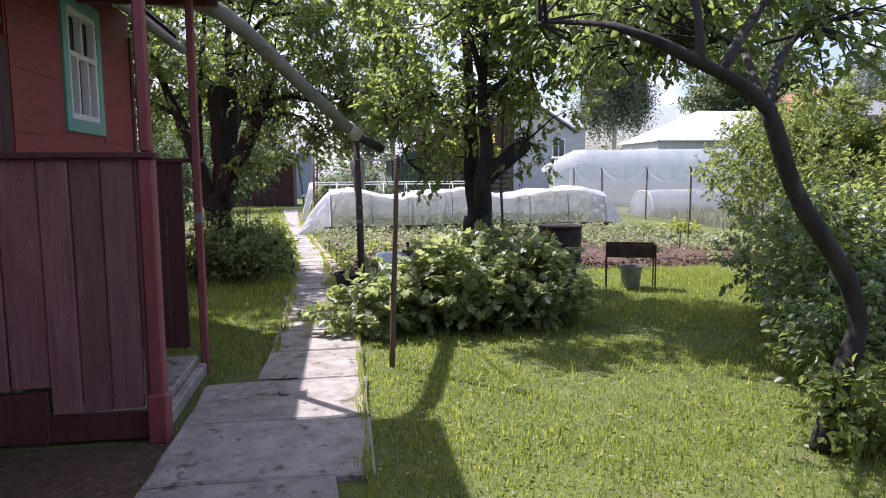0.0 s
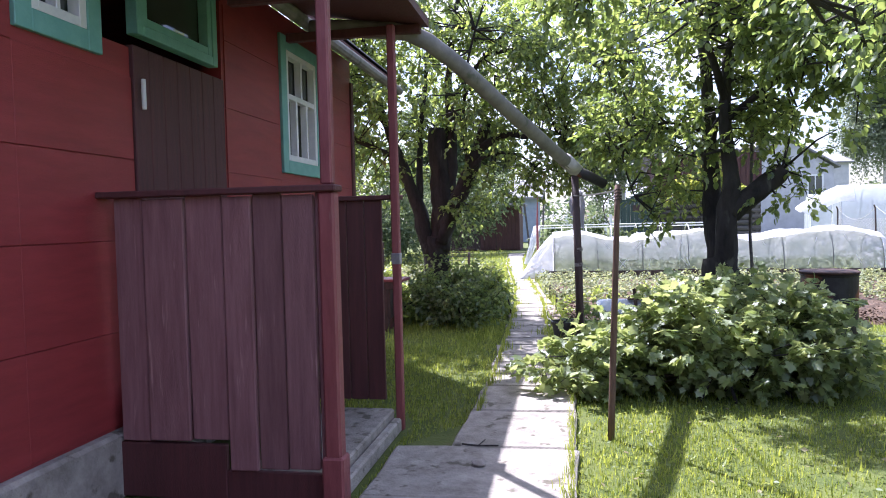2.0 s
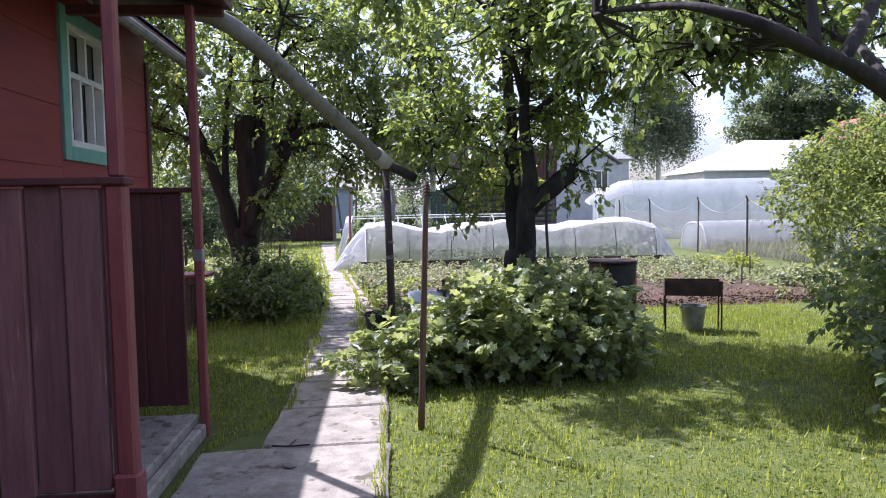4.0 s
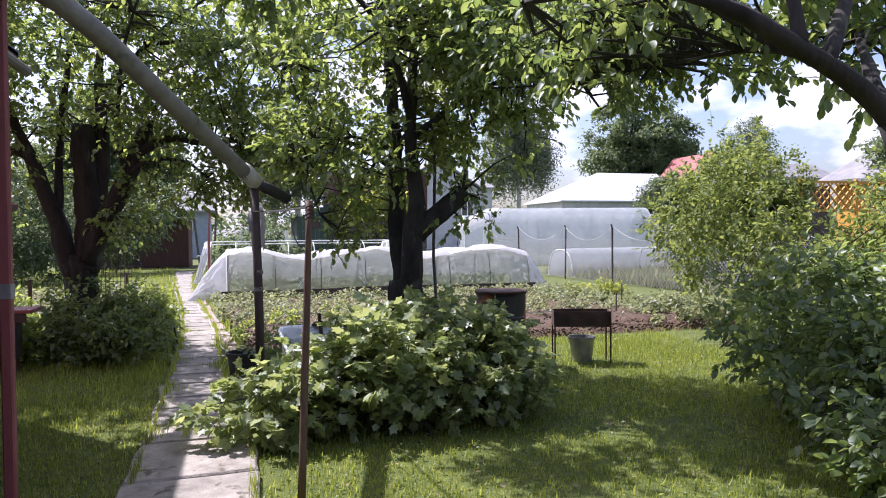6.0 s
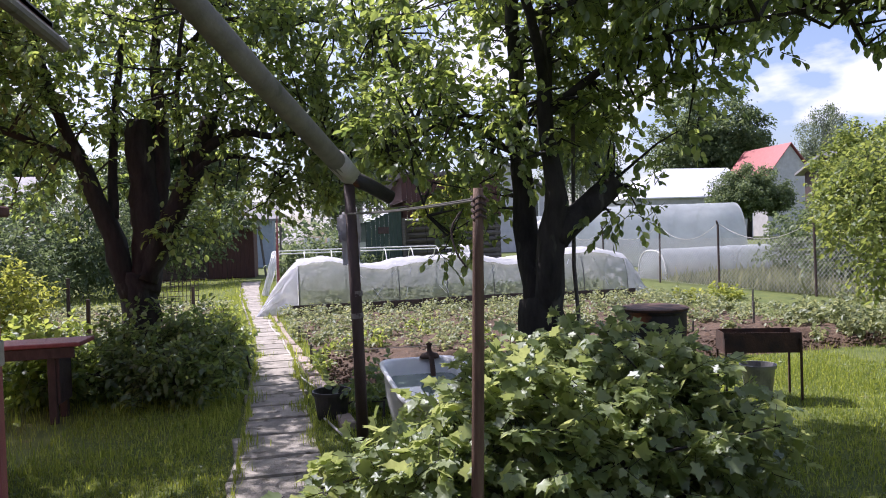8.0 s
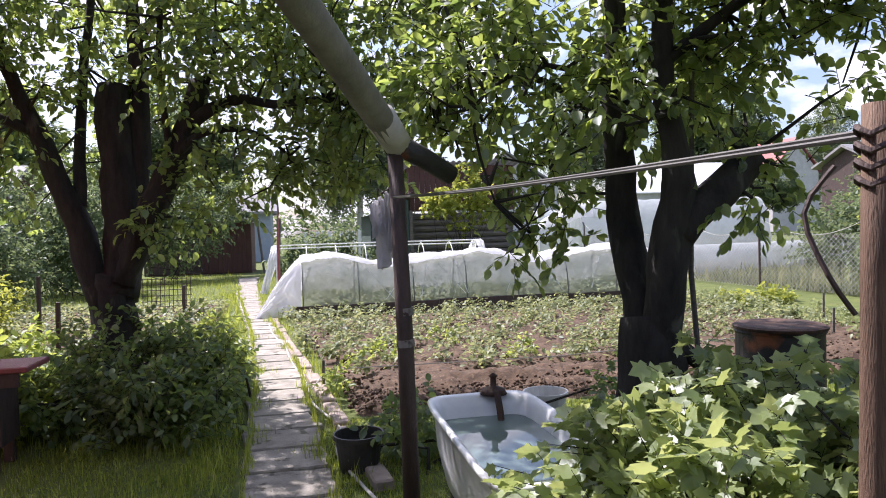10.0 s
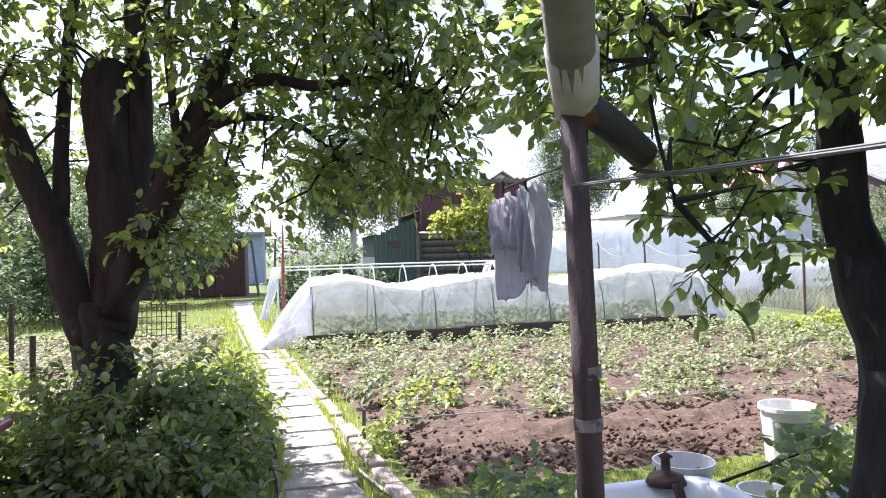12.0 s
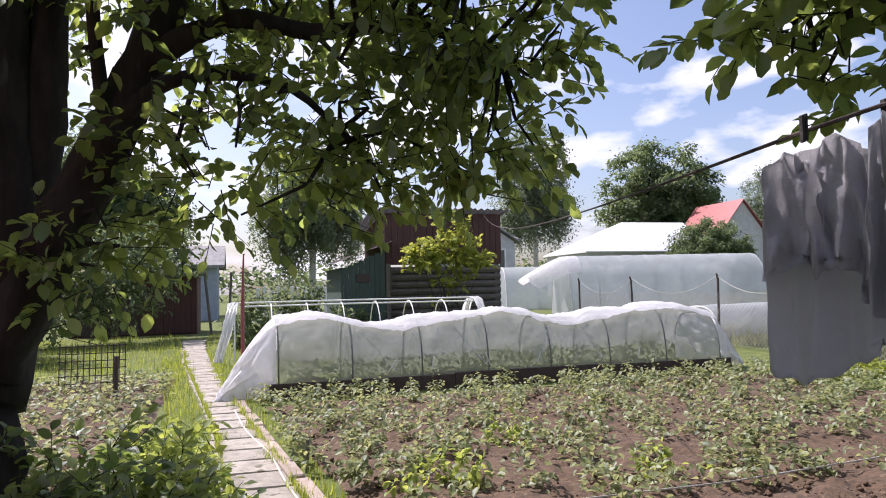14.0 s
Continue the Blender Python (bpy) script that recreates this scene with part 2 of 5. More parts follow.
def part(name, bm, material, parent, label="", smooth=False):
    """One mesh under a thing; the geometry is given in the world's axes."""
    me = bm if isinstance(bm, bpy.types.Mesh) else mesh_of(bm, name, material, smooth)
    ob = new(name, me)
    if parent is not None:
        ob.parent = parent
        top = parent
        off = Vector((0, 0, 0))
        while top is not None:
            off += Vector(top.location)
            top = top.parent
        ob.location = -off
    if label:
        tagged(ob, label)
    return ob


def single(name, bm, material, label, category, kind="", group="", smooth=False):
    me = bm if isinstance(bm, bpy.types.Mesh) else mesh_of(bm, name, material, smooth)
    return tagged(new(name, me), label, category, group, kind)


def box(bm, a, b, bevel=0.0, m=None):
    lo, hi = Vector([min(p) for p in zip(a, b)]), Vector([max(p) for p in zip(a, b)])
    vs = bmesh.ops.create_cube(bm, size=1.0)["verts"]
    for v in vs:
        v.co = Vector([(lo[i] + hi[i]) / 2 + v.co[i] * (hi[i] - lo[i]) for i in range(3)])
    if bevel:
        es = list({e for v in vs for e in v.link_edges})
        got = bmesh.ops.bevel(bm, geom=es, offset=bevel, segments=1, affect="EDGES", profile=0.5)
        vs = list({v for f in got["faces"] for v in f.verts} | {v for v in vs if v.is_valid})
    if m is not None:
        bmesh.ops.transform(bm, matrix=m, verts=[v for v in vs if v.is_valid])
    return bm


def tube(bm, pts, radii, segs=8, cap=True, rough=0.0):
    """A tapered tube through points."""
    pts = [Vector(p) for p in pts]
    rings = []
    for i, p in enumerate(pts):
        d = (pts[min(i + 1, len(pts) - 1)] - pts[max(i - 1, 0)]).normalized()
        u = d.orthogonal().normalized() if i == 0 else (u - d * u.dot(d)).normalized()
        w = d.cross(u)
        r = radii[i] if hasattr(radii, "__len__") else radii
        ring = []
        for k in range(segs):
            a = 2 * math.pi * k / segs
            rr = r * (1 + rough * noise.noise(p * 5 + Vector((k * 1.7, 0, 0))))
            ring.append(bm.verts.new(p + (u * math.cos(a) + w * math.sin(a)) * rr))
        rings.append(ring)
    for a, b in zip(rings, rings[1:]):
        for k in range(segs):
            bm.faces.new((a[k], a[(k + 1) % segs], b[(k + 1) % segs], b[k]))
    if cap:
        bm.faces.new(list(reversed(rings[0])))
        bm.faces.new(rings[-1])
    return bm


def smooth_line(pts, n=5):
    """A Catmull-Rom line through points."""
    pts = [Vector(p) for p in pts]
    out = []
    for i in range(len(pts) - 1):
        p0, p1, p2, p3 = pts[max(i - 1, 0)], pts[i], pts[i + 1], pts[min(i + 2, len(pts) - 1)]
        for k in range(n):
            t = k / n
            out.append(0.5 * ((2 * p1) + (p2 - p0) * t + (2 * p0 - 5 * p1 + 4 * p2 - p3) * t * t + (3 * p1 - p0 - 3 * p2 + p3) * t ** 3))
    return out + [pts[-1]]


def taper(a, b, n):
    return [a + (b - a) * i / (n - 1) for i in range(n)]


def lathe(bm, centre, profile, segs=24):
    """A turned shape: profile of (radius, height), open or closed at its ends."""
    rings = []
    for r, z in profile:
        rings.append([bm.verts.new((centre[0] + r * math.cos(2 * math.pi * k / segs), centre[1] + r * math.sin(2 * math.pi * k / segs), centre[2] + z)) for k in range(segs)])
    for a, b in zip(rings, rings[1:]):
        for k in range(segs):
            bm.faces.new((a[k], a[(k + 1) % segs], b[(k + 1) % segs], b[k]))
    return bm


def sheet(bm, nu, nv, place):
    """A grid of faces, place(u, v) for u, v in 0..1."""
    vs = [[bm.verts.new(place(i / nu, j / nv)) for j in range(nv + 1)] for i in range(nu + 1)]
    for i in range(nu):
        for j in range(nv):
            bm.faces.new((vs[i][j], vs[i + 1][j], vs[i + 1][j + 1], vs[i][j + 1]))
    return bm


LEAF = (np.array([(0, 0, 0), (0.20, 0.18, 0.07), (0.31, 0.45, 0.10), (0.24, 0.76, 0.03), (0, 1, -0.13), (-0.24, 0.76, 0.03), (-0.31, 0.45, 0.10), (-0.20, 0.18, 0.07), (0, 0.40, 0.0)], float),
        [(0, 1, 8), (1, 2, 8), (2, 3, 8), (3, 4, 8), (4, 5, 8), (5, 6, 8), (6, 7, 8), (7, 0, 8)])
LOBED = (np.array([(0, 0.06, 0), (0.20, -0.06, 0.04), (0.47, 0.14, 0.02), (0.36, 0.36, 0.04), (0.58, 0.62, -0.03), (0.27, 0.66, 0.03), (0, 1.0, -0.12), (-0.27, 0.66, 0.03), (-0.58, 0.62, -0.03), (-0.36, 0.36, 0.04), (-0.47, 0.14, 0.02), (-0.20, -0.06, 0.04), (0, 0.40, -0.05)], float),
         [(k, (k + 1) % 12, 12) for k in range(12)])
SIMPLE = (np.array([(0, 0, 0), (0.30, 0.5, 0.05), (0, 1, -0.08), (-0.30, 0.5, 0.05)], float), [(0, 1, 2), (0, 2, 3)])
BROAD = (np.array([(-0.085, 0, 0), (0.085, 0, 0), (0.075, 0.55, 0.12), (-0.075, 0.55, 0.12), (0.0, 1.0, 0.45)], float), [(0, 1, 2, 3), (3, 2, 4)])
BLADE = (np.array([(-0.035, 0, 0), (0.035, 0, 0), (0.025, 0.55, 0.10), (-0.025, 0.55, 0.10), (0.0, 1.0, 0.38)], float), [(0, 1, 2, 3), (3, 2, 4)])


def scatter_mesh(name, material, rng, spots, sizes, shape, tilt=(-0.9, 0.5), upright=False, lean=0.45):
    """One mesh of many small blades or leaves at the given places."""
    base, faces = shape
    n, k = len(spots), len(base)
    yaw = rng.uniform(0, 2 * math.pi, n)
    pit = rng.uniform(tilt[0], tilt[1], n)
    rol = rng.normal(0, 0.45, n) if not upright else rng.normal(0, 0.1, n)
    if upright:
        pit = math.pi / 2 - np.abs(rng.normal(0, lean, n))
    cx, sx, cy, sy, cz, sz = np.cos(pit), np.sin(pit), np.cos(rol), np.sin(rol), np.cos(yaw), np.sin(yaw)
    v = base[None] * np.asarray(sizes).reshape(-1, 1, 1)
    x, y, z = v[..., 0], v[..., 1], v[..., 2]
    x, z = x * cy[:, None] + z * sy[:, None], -x * sy[:, None] + z * cy[:, None]
    y, z = y * cx[:, None] - z * sx[:, None], y * sx[:, None] + z * cx[:, None]
    x, y = x * cz[:, None] - y * sz[:, None], x * sz[:, None] + y * cz[:, None]
    co = np.stack([x, y, z], -1) + np.asarray(spots)[:, None, :]
    return raw_mesh(name, material, co, faces, k)


def in_blob(rng, n, c, r, hollow=0.0):
    d = rng.normal(size=(n, 3))
    d /= np.linalg.norm(d, axis=1)[:, None]
    q = rng.uniform(hollow, 1, n) ** (1 / 2.2)
    return np.array(c) + d * q[:, None] * np.array(r)


def unit(v):
    return v / np.maximum(np.linalg.norm(v, axis=-1, keepdims=True), 1e-6)


def raw_mesh(name, material, co, faces, k):
    """Many copies of one small shape as one mesh: co is copies x k x 3, faces index into a copy."""
    n = len(co)
    me = bpy.data.meshes.new(name)
    me.vertices.add(n * k)
    me.vertices.foreach_set("co", co.ravel())
    lens = np.tile([len(f) for f in faces], n)
    flat = np.concatenate([np.array(f) for f in faces])
    idx = (flat[None] + (np.arange(n) * k)[:, None]).ravel()
    me.loops.add(len(idx))
    me.loops.foreach_set("vertex_index", idx.astype(np.int32))
    me.polygons.add(len(lens))
    me.polygons.foreach_set("loop_start", np.concatenate([[0], np.cumsum(lens)[:-1]]).astype(np.int32))
    me.update(calc_edges=True)
    me.materials.append(material)
    return me


def leaf_mesh(name, material, rng, spots, ways, sizes, shape):
    """Leaves at spots that point along ways, their upper side turned roughly to the sky."""
    base, faces = shape
    y = unit(ways)
    up = np.array([0, 0, 1.0]) + rng.normal(0, 0.45, y.shape)
    x = unit(np.cross(y, up))
    z = np.cross(x, y)
    v = base[None] * np.asarray(sizes).reshape(-1, 1, 1)
    co = v[..., 0:1] * x[:, None] + v[..., 1:2] * y[:, None] + v[..., 2:3] * z[:, None] + spots[:, None]
    return raw_mesh(name, material, co, faces, len(base))


def twig_mesh(name, material, a, b, r):
    """Thin three-sided twigs from a to b."""
    y = unit(b - a)
    x = unit(np.cross(y, np.array([0.3, 0.5, 0.8])))
    z = np.cross(x, y)
    ring = [x * math.cos(q) + z * math.sin(q) for q in (0, 2.1, 4.2)]
    co = np.stack([a + w * r for w in ring] + [b + w * r * 0.4 for w in ring], 1)
    return raw_mesh(name, material, co, [(0, 1, 4, 3), (1, 2, 5, 4), (2, 0, 3, 5)], 6)


def shoots(rng, blobs, clump, per=7):
    """Leafy shoots in clumps inside ellipsoids (centre, radii, clumps, leaves a clump): leaf places, leaf directions, shoot ends, clump centres."""
    spots, ways, roots, tips, cores = [], [], [], [], []
    for c, r, nc, nl in blobs:
        cc = in_blob(rng, nc, c, r)
        cores.append(cc)
        ns = max(2, round(nl / per))
        a = np.repeat(cc, ns, axis=0)
        a = a + rng.normal(0, clump * 0.45, a.shape)
        out = unit(a - np.array(c)) * 0.5 + rng.normal(0, 0.7, a.shape) + np.array([0, 0, 0.05])
        d = unit(out) * rng.uniform(0.7, 1.7, (len(a), 1)) * clump
        roots.append(a)
        tips.append(a + d)
        for k in range(per):
            f = (k + 0.6) / per
            p = a + d * f
            p[:, 2] -= 0.12 * clump * f * f
            side = unit(np.cross(d, rng.normal(0, 1, d.shape)))
            spots.append(p)
            ways.append(side * (1.15 - 0.75 * f) + unit(d) * (0.35 + 0.7 * f) + np.array([0, 0, -0.42]))
    return np.concatenate(spots), np.concatenate(ways), np.concatenate(roots), np.concatenate(tips), np.concatenate(cores)


def crown_points(rng, blobs, clump=0.28):
    """Leaf places in clumps inside ellipsoids (centre, radii, clumps, leaves a clump), and the clump centres."""
    spots, cores = [], []
    for c, r, nc, nl in blobs:
        cc = in_blob(rng, nc, c, r)
        cores.append(cc)
        p = np.repeat(cc, nl, axis=0)
        spots.append(p + rng.normal(0, clump, p.shape) * np.array([1, 1, 0.8]))
    return np.concatenate(spots), np.concatenate(cores)


def tree(name, label, limbs, blobs, material, bark, leaf=(0.05, 0.085), shape=LEAF, clump=0.28, twigs=120, seed=1, segs=9):
    """A tree: limbs are (points, radius at the start, radius at the end), the first one is the trunk."""
    rng = np.random.default_rng(seed)
    root = thing(name, label, "tree" if "shrub" not in name and "bush" not in name else "bush", limbs[0][0][0])
    nodes = []
    for i, (pts, r0, r1) in enumerate(limbs):
        line = smooth_line(pts, 4)
        line = [p + (noise.noise_vector(p * 2.1) * r0 * 0.35 if 0 < k < len(line) - 1 else Vector()) for k, p in enumerate(line)]
        bm = bmesh.new()
        tube(bm, line, taper(r0, r1, len(line)), segs if r0 > 0.05 else 6, rough=0.35)
        part("trunk" if i == 0 else "limb", bm, bark, root, smooth=True)
        nodes += line[len(line) // 2 if i == 0 else 1:]
    spots, ways, roots, tips, cores = shoots(rng, blobs, clump)
    if twigs:
        bm = bmesh.new()
        for c in cores[rng.permutation(len(cores))[:twigs]]:
            c = Vector(c)
            near = min(nodes, key=lambda q: (q - c).length)
            if (near - c).length > 1.3:
                continue
            mid = near.lerp(c, 0.55) + Vector(rng.normal(0, 0.08, 3))
            tube(bm, [near, mid, c], [0.015, 0.009, 0.005], 5, cap=False)
        tagged(part("branching", bm, bark, root), kind="stuff")
        tagged(part("brushwood", twig_mesh("brushwood", bark, roots, tips, 0.0035), bark, root), kind="stuff")
    part("crown", leaf_mesh("crown", material, rng, spots, ways, rng.uniform(leaf[0], leaf[1], len(spots)), shape), material, root)
    return root



def clear_of_path(x, y):
    """Where the slab path lies."""
    lx = np.interp(y, [2, 4.2, 4.7, 6.4, 11.3, 15.4, 23, 30], [-1.08, -1.06, -0.72, -0.75, -0.94, -1.27, -2.11, -2.65])
    rx = np.interp(y, [2, 5.4, 6.0, 12.4, 18, 23, 30], [0.08, 0.09, -0.05, -0.42, -1.05, -1.45, -1.95])
    return lx, rx


# ---- ground ----
bm = bmesh.new()
N_ = 60
def ground_at(u, v):
    x, y = (u - 0.5), (v - 0.5)
    s = lambda q: math.copysign(abs(2 * q) ** 2.6, q) * 420
    return (s(x), s(y) + 12, 0.0)
sheet(bm, N_, N_, ground_at)
single("ground", bm, M_GROUND, "mown garden grass and worn earth reaching into the distance", "ground", "structure")

# vegetable beds: dug soil, uneven
def bed(label, x0, x1, y0, y1, skew=0.0):
    bm = bmesh.new()
    def at(u, v):
        x, y = x0 + (x1 - x0) * u, y0 + (y1 - y0) * v
        x += skew * (y - y0)
        e = min(1.0, min(u, 1 - u, v, 1 - v) * 14)
        fresh = max(0.0, 1 - max(0.0, y - y0) / 1.7)
        h = 0.05 + (0.05 + 0.05 * fresh) * noise.noise(Vector((x * 2.3, y * 2.6, 0))) + (0.03 + 0.04 * fresh) * noise.noise(Vector((x * 7, y * 7, 3))) + (0.02 + 0.03 * fresh) * noise.noise(Vector((x * 17, y * 17, 5))) + 0.05 * fresh * math.sin((y - y0) * 7.4)
        return (x, y, max(0.006, h + 0.03) * e + 0.004 - 0.03 * (1 - e))
    sheet(bm, int((x1 - x0) * 22), int((y1 - y0) * 22), at)
    return single("garden_bed", bm, M_SOIL, label, "garden bed", "structure", smooth=True)
bed("freshly dug brown soil bed planted with potatoes", 0.0, 8.0, 9.6, 16.6, -0.10)
bed("dark soil bed with strawberry plants beside the path", -6.5, -1.75, 12.2, 20.5, -0.02)
bed("narrow soil bed under the film tunnel", -0.9, 7.5, 17.25, 18.6)

bm = bmesh.new()
sheet(bm, 40, 70, lambda u, v: (-2.44 + 1.36 * u, -2.0 + 5.05 * v, 0.006 + 0.02 * max(0, noise.noise(Vector((u * 9, v * 30, 2)))) * min(1, 8 * min(u, 1 - u, v, 1 - v))))
single("trodden_earth", bm, M_SOIL, "dark trodden earth before the porch", "earth", "structure", smooth=True)
out = thing("skylight_blocker", "unseen plain dark block added behind the camera to dim skylight", "shed", (1.5, -6.5, 0), kind="structure")
part("wall", box(bmesh.new(), (-2.4, -8.0, 0), (7.0, -5.0, 3.4), 0.02), M_DKRED, out)
part("roof", box(bmesh.new(), (-2.3, -8.3, 3.41), (7.3, -4.7, 3.52), 0.02), M_SLATE, out)

# ---- house with porch ----
house = thing("house", "red-painted wooden house with green and white window frames", "house", (-4.5, 2.0, 0))
WX, Y0, Y1, ZT = -2.5, -7.0, 7.66, 3.45
for a, b in (((WX - 0.16, Y0, 0.38), (WX, 2.62, ZT)), ((WX - 0.16, 2.62, 0.38), (WX, 3.40, 2.60)), ((WX - 0.16, 2.62, 3.28), (WX, 3.40, ZT)), ((WX - 0.16, 4.52, 0.38), (WX, 5.70, ZT)), ((WX - 0.16, 6.46, 0.38), (WX, Y1, ZT)),
             ((WX - 0.16, 5.70, 0.38), (WX, 6.46, 2.12)), ((WX - 0.16, 5.70, 3.14), (WX, 6.46, ZT)), ((WX - 0.16, 3.40, 3.22), (WX, 4.52, ZT)),
             ((-7.5, Y1 - 0.16, 0.38), (WX - 0.16, Y1, ZT)), ((-7.5, Y0, 0.38), (WX - 0.16, Y0 + 0.16, ZT)), ((-7.66, Y0, 0.38), (-7.5, Y1, ZT))):
    part("wall", box(bmesh.new(), a, b), M_RED, house)
for y in (Y1, Y0 + 0.1):
    bm = bmesh.new()
    vs = [bm.verts.new(p) for p in ((-7.66, y, ZT), (WX, y, ZT), (-5.0, y, 5.3), (-7.66, y - 0.1, ZT), (WX, y - 0.1, ZT), (-5.0, y - 0.1, 5.3))]
    for f in ((0, 1, 2), (5, 4, 3), (0, 3, 4, 1), (1, 4, 5, 2), (2, 5, 3, 0)):
        bm.faces.new([vs[i] for i in f])
    part("gable", bm, M_RED, house)
# wide smooth boards with fine joints
for z0, z1 in ((0.40, 0.93), (0.935, 1.45), (1.455, 1.93), (1.935, 2.42), (2.425, 2.93), (2.935, 3.2)):
    for a, b, lo, hi in ((Y0, 2.50, 0, 9), (4.56, 5.55, 0, 9), (6.61, Y1 - 0.06, 0, 9), (5.55, 6.61, 0, 1.95), (2.50, 3.40, 0, 2.45)):
        if z0 >= lo and min(z1, hi) > z0 + 0.05:
            part("siding_board", box(bmesh.new(), (WX + 0.001, a, z0), (WX + 0.009, b, min(z1, hi)), 0.002), M_RED, house)
bm = bmesh.new()
box(bm, (-7.8, Y0 - 0.05, 0), (WX + 0.07, Y1 + 0.05, 0.38), 0.02)
part("plinth", bm, M_CONC, house, "whitewashed chipped concrete plinth")
for sx, ex in ((-1, -8.05), (1, -2.0)):
    bm = bmesh.new()
    m0 = [(-5.0, 5.42), (ex, 3.24)]
    vs = [bm.verts.new(p) for y in (Y0 - 0.25, Y1 + 0.2) for p in ((m0[0][0], y, m0[0][1]), (m0[1][0], y, m0[1][1]), (m0[1][0], y, m0[1][1] + 0.05), (m0[0][0], y, m0[0][1] + 0.06))]
    for f in ((0, 1, 2, 3), (7, 6, 5, 4), (0, 4, 5, 1), (1, 5, 6, 2), (2, 6, 7, 3), (3, 7, 4, 0)):
        bm.faces.new([vs[i] for i in f])
    part("roof", bm, M_SLATE, house, "grey corrugated roofing")
part("fascia", box(bmesh.new(), (-2.04, Y0 - 0.2, 3.16), (-2.0, Y1 + 0.18, 3.28), 0.005), M_DKRED, house)
part("gutter", tube(bmesh.new(), [(-1.93, 1.5, 3.08), (-1.93, Y1 + 0.15, 3.10)], 0.05, 10), M_PIPE, house, "grey half-round gutter")
part("corner_board", box(bmesh.new(), (WX - 0.02, Y1 - 0.055, 0.38), (WX + 0.03, Y1 + 0.03, 3.2), 0.006), M_DKRED, house)
for i in range(7):
    part("door_board", box(bmesh.new(), (WX - 0.03, 3.41 + i * 0.157, 0.6), (WX + 0.022, 3.41 + i * 0.157 + 0.154, 2.62), 0.005), M_DKRED, house, "dark red door plank")
part("door_handle", tube(bmesh.new(), [(WX + 0.05, 3.46, 2.24), (WX + 0.05, 3.46, 2.42)], 0.014, 8), M_WHITE, house, "pale handle strip")


def window(y0, y1, z0, z1, parent, mullions, x=WX, trim=0.12):
    w = part("window", box(bmesh.new(), (x - 0.07, y0 + 0.02, z0 + 0.02), (x - 0.06, y1 - 0.02, z1 - 0.02)), M_GLASS, parent)
    for a, b in (((y0 - trim, z0 - trim), (y0, z1 + trim)), ((y1, z0 - trim), (y1 + trim, z1 + trim)), ((y0, z0 - trim), (y1, z0)), ((y0, z1), (y1, z1 + trim))):
        part("trim_board", box(bmesh.new(), (x - 0.05, a[0], a[1]), (x + 0.028, b[0], b[1]), 0.004), M_TEAL, w, "green painted window surround")
    bm = bmesh.new()
    f = 0.055
    for a, b in (((y0, z0), (y0 + f, z1)), ((y1 - f, z0), (y1, z1)), ((y0 + f, z0), (y1 - f, z0 + f)), ((y0 + f, z1 - f), (y1 - f, z1))):
        box(bm, (x - 0.055, a[0], a[1]), (x + 0.020, b[0], b[1]), 0.004)
    for a, b in mullions:
        box(bm, (x - 0.05, a[0], a[1]), (x + 0.016, b[0], b[1]), 0.003)
    part("window_frame", bm, M_WHITE if mullions else M_TEAL, w, "painted frame and bars")
    return w


zt = 2.72
window(5.70, 6.46, 2.12, 3.14, house, [((5.75, zt - 0.025), (6.41, zt + 0.025)), ((6.06, zt), (6.10, 3.09)), ((5.93, 2.17), (5.965, zt)), ((6.19, 2.17), (6.225, zt))])
window(3.52, 4.36, 2.76, 3.22, house, [], trim=0.065)
window(2.62, 3.02, 2.60, 3.28, house, [((2.80, 2.65), (2.83, 3.23))], trim=0.11)

porch = thing("porch", "wooden porch with faded red planks, posts and flat roof", "porch", (-1.8, 3.9, 0))
PX, PY0, PY1, PZ = -1.135, 3.08, 4.62, 1.69
ws = [0.18, 0.25, 0.22, 0.17, 0.17, 0.18]
x = WX + 0.08
plank_i = 0
while x < PX - 0.06:
    w = min(ws[plank_i % 6], PX - 0.04 - x)
    low = 0.34 if x < -1.82 else 0.20
    bm = bmesh.new()
    box(bm, (x + 0.005, PY0 - 0.012 * (plank_i % 2), low + 0.01 * (plank_i % 3)), (x + w - 0.004, PY0 + 0.025, PZ - 0.012 * (plank_i % 2)), 0.006)
    part("plank", bm, M_PLANK, porch)
    x += w
    plank_i += 1
for a, b in (((WX + 0.02, PY0 + 0.01, 0.02), (-1.80, PY0 + 0.05, 0.33)), ((-1.80, PY0 + 0.015, 0.02), (PX + 0.0, PY0 + 0.05, 0.19))):
    part("skirt_board", box(bmesh.new(), a, b, 0.006), M_DKRED, porch)
part("cap_rail", box(bmesh.new(), (WX + 0.01, PY0 - 0.05, PZ), (PX + 0.02, PY0 + 0.07, PZ + 0.035), 0.006), M_DKRED, porch)
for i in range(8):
    part("plank", box(bmesh.new(), (WX + 0.1 + i * 0.137, PY1 - 0.02, 0.2), (WX + 0.1 + i * 0.137 + 0.131, PY1 + 0.012, PZ), 0.005), M_DKRED, porch, "dark red plank, toned down for the unlit porch inside")
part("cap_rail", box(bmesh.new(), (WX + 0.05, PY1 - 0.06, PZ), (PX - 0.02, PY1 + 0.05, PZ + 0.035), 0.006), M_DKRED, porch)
bm = bmesh.new()
box(bm, (PX - 0.085, PY0 - 0.03, 0.0), (PX + 0.005, PY0 + 0.06, PZ), 0.012)
box(bm, (PX - 0.10, PY0 - 0.045, 0.0), (PX + 0.02, PY0 + 0.075, 0.30), 0.012)
box(bm, (PX - 0.07, PY0 - 0.02, PZ + 0.036), (PX - 0.005, PY0 + 0.045, 2.94), 0.01)
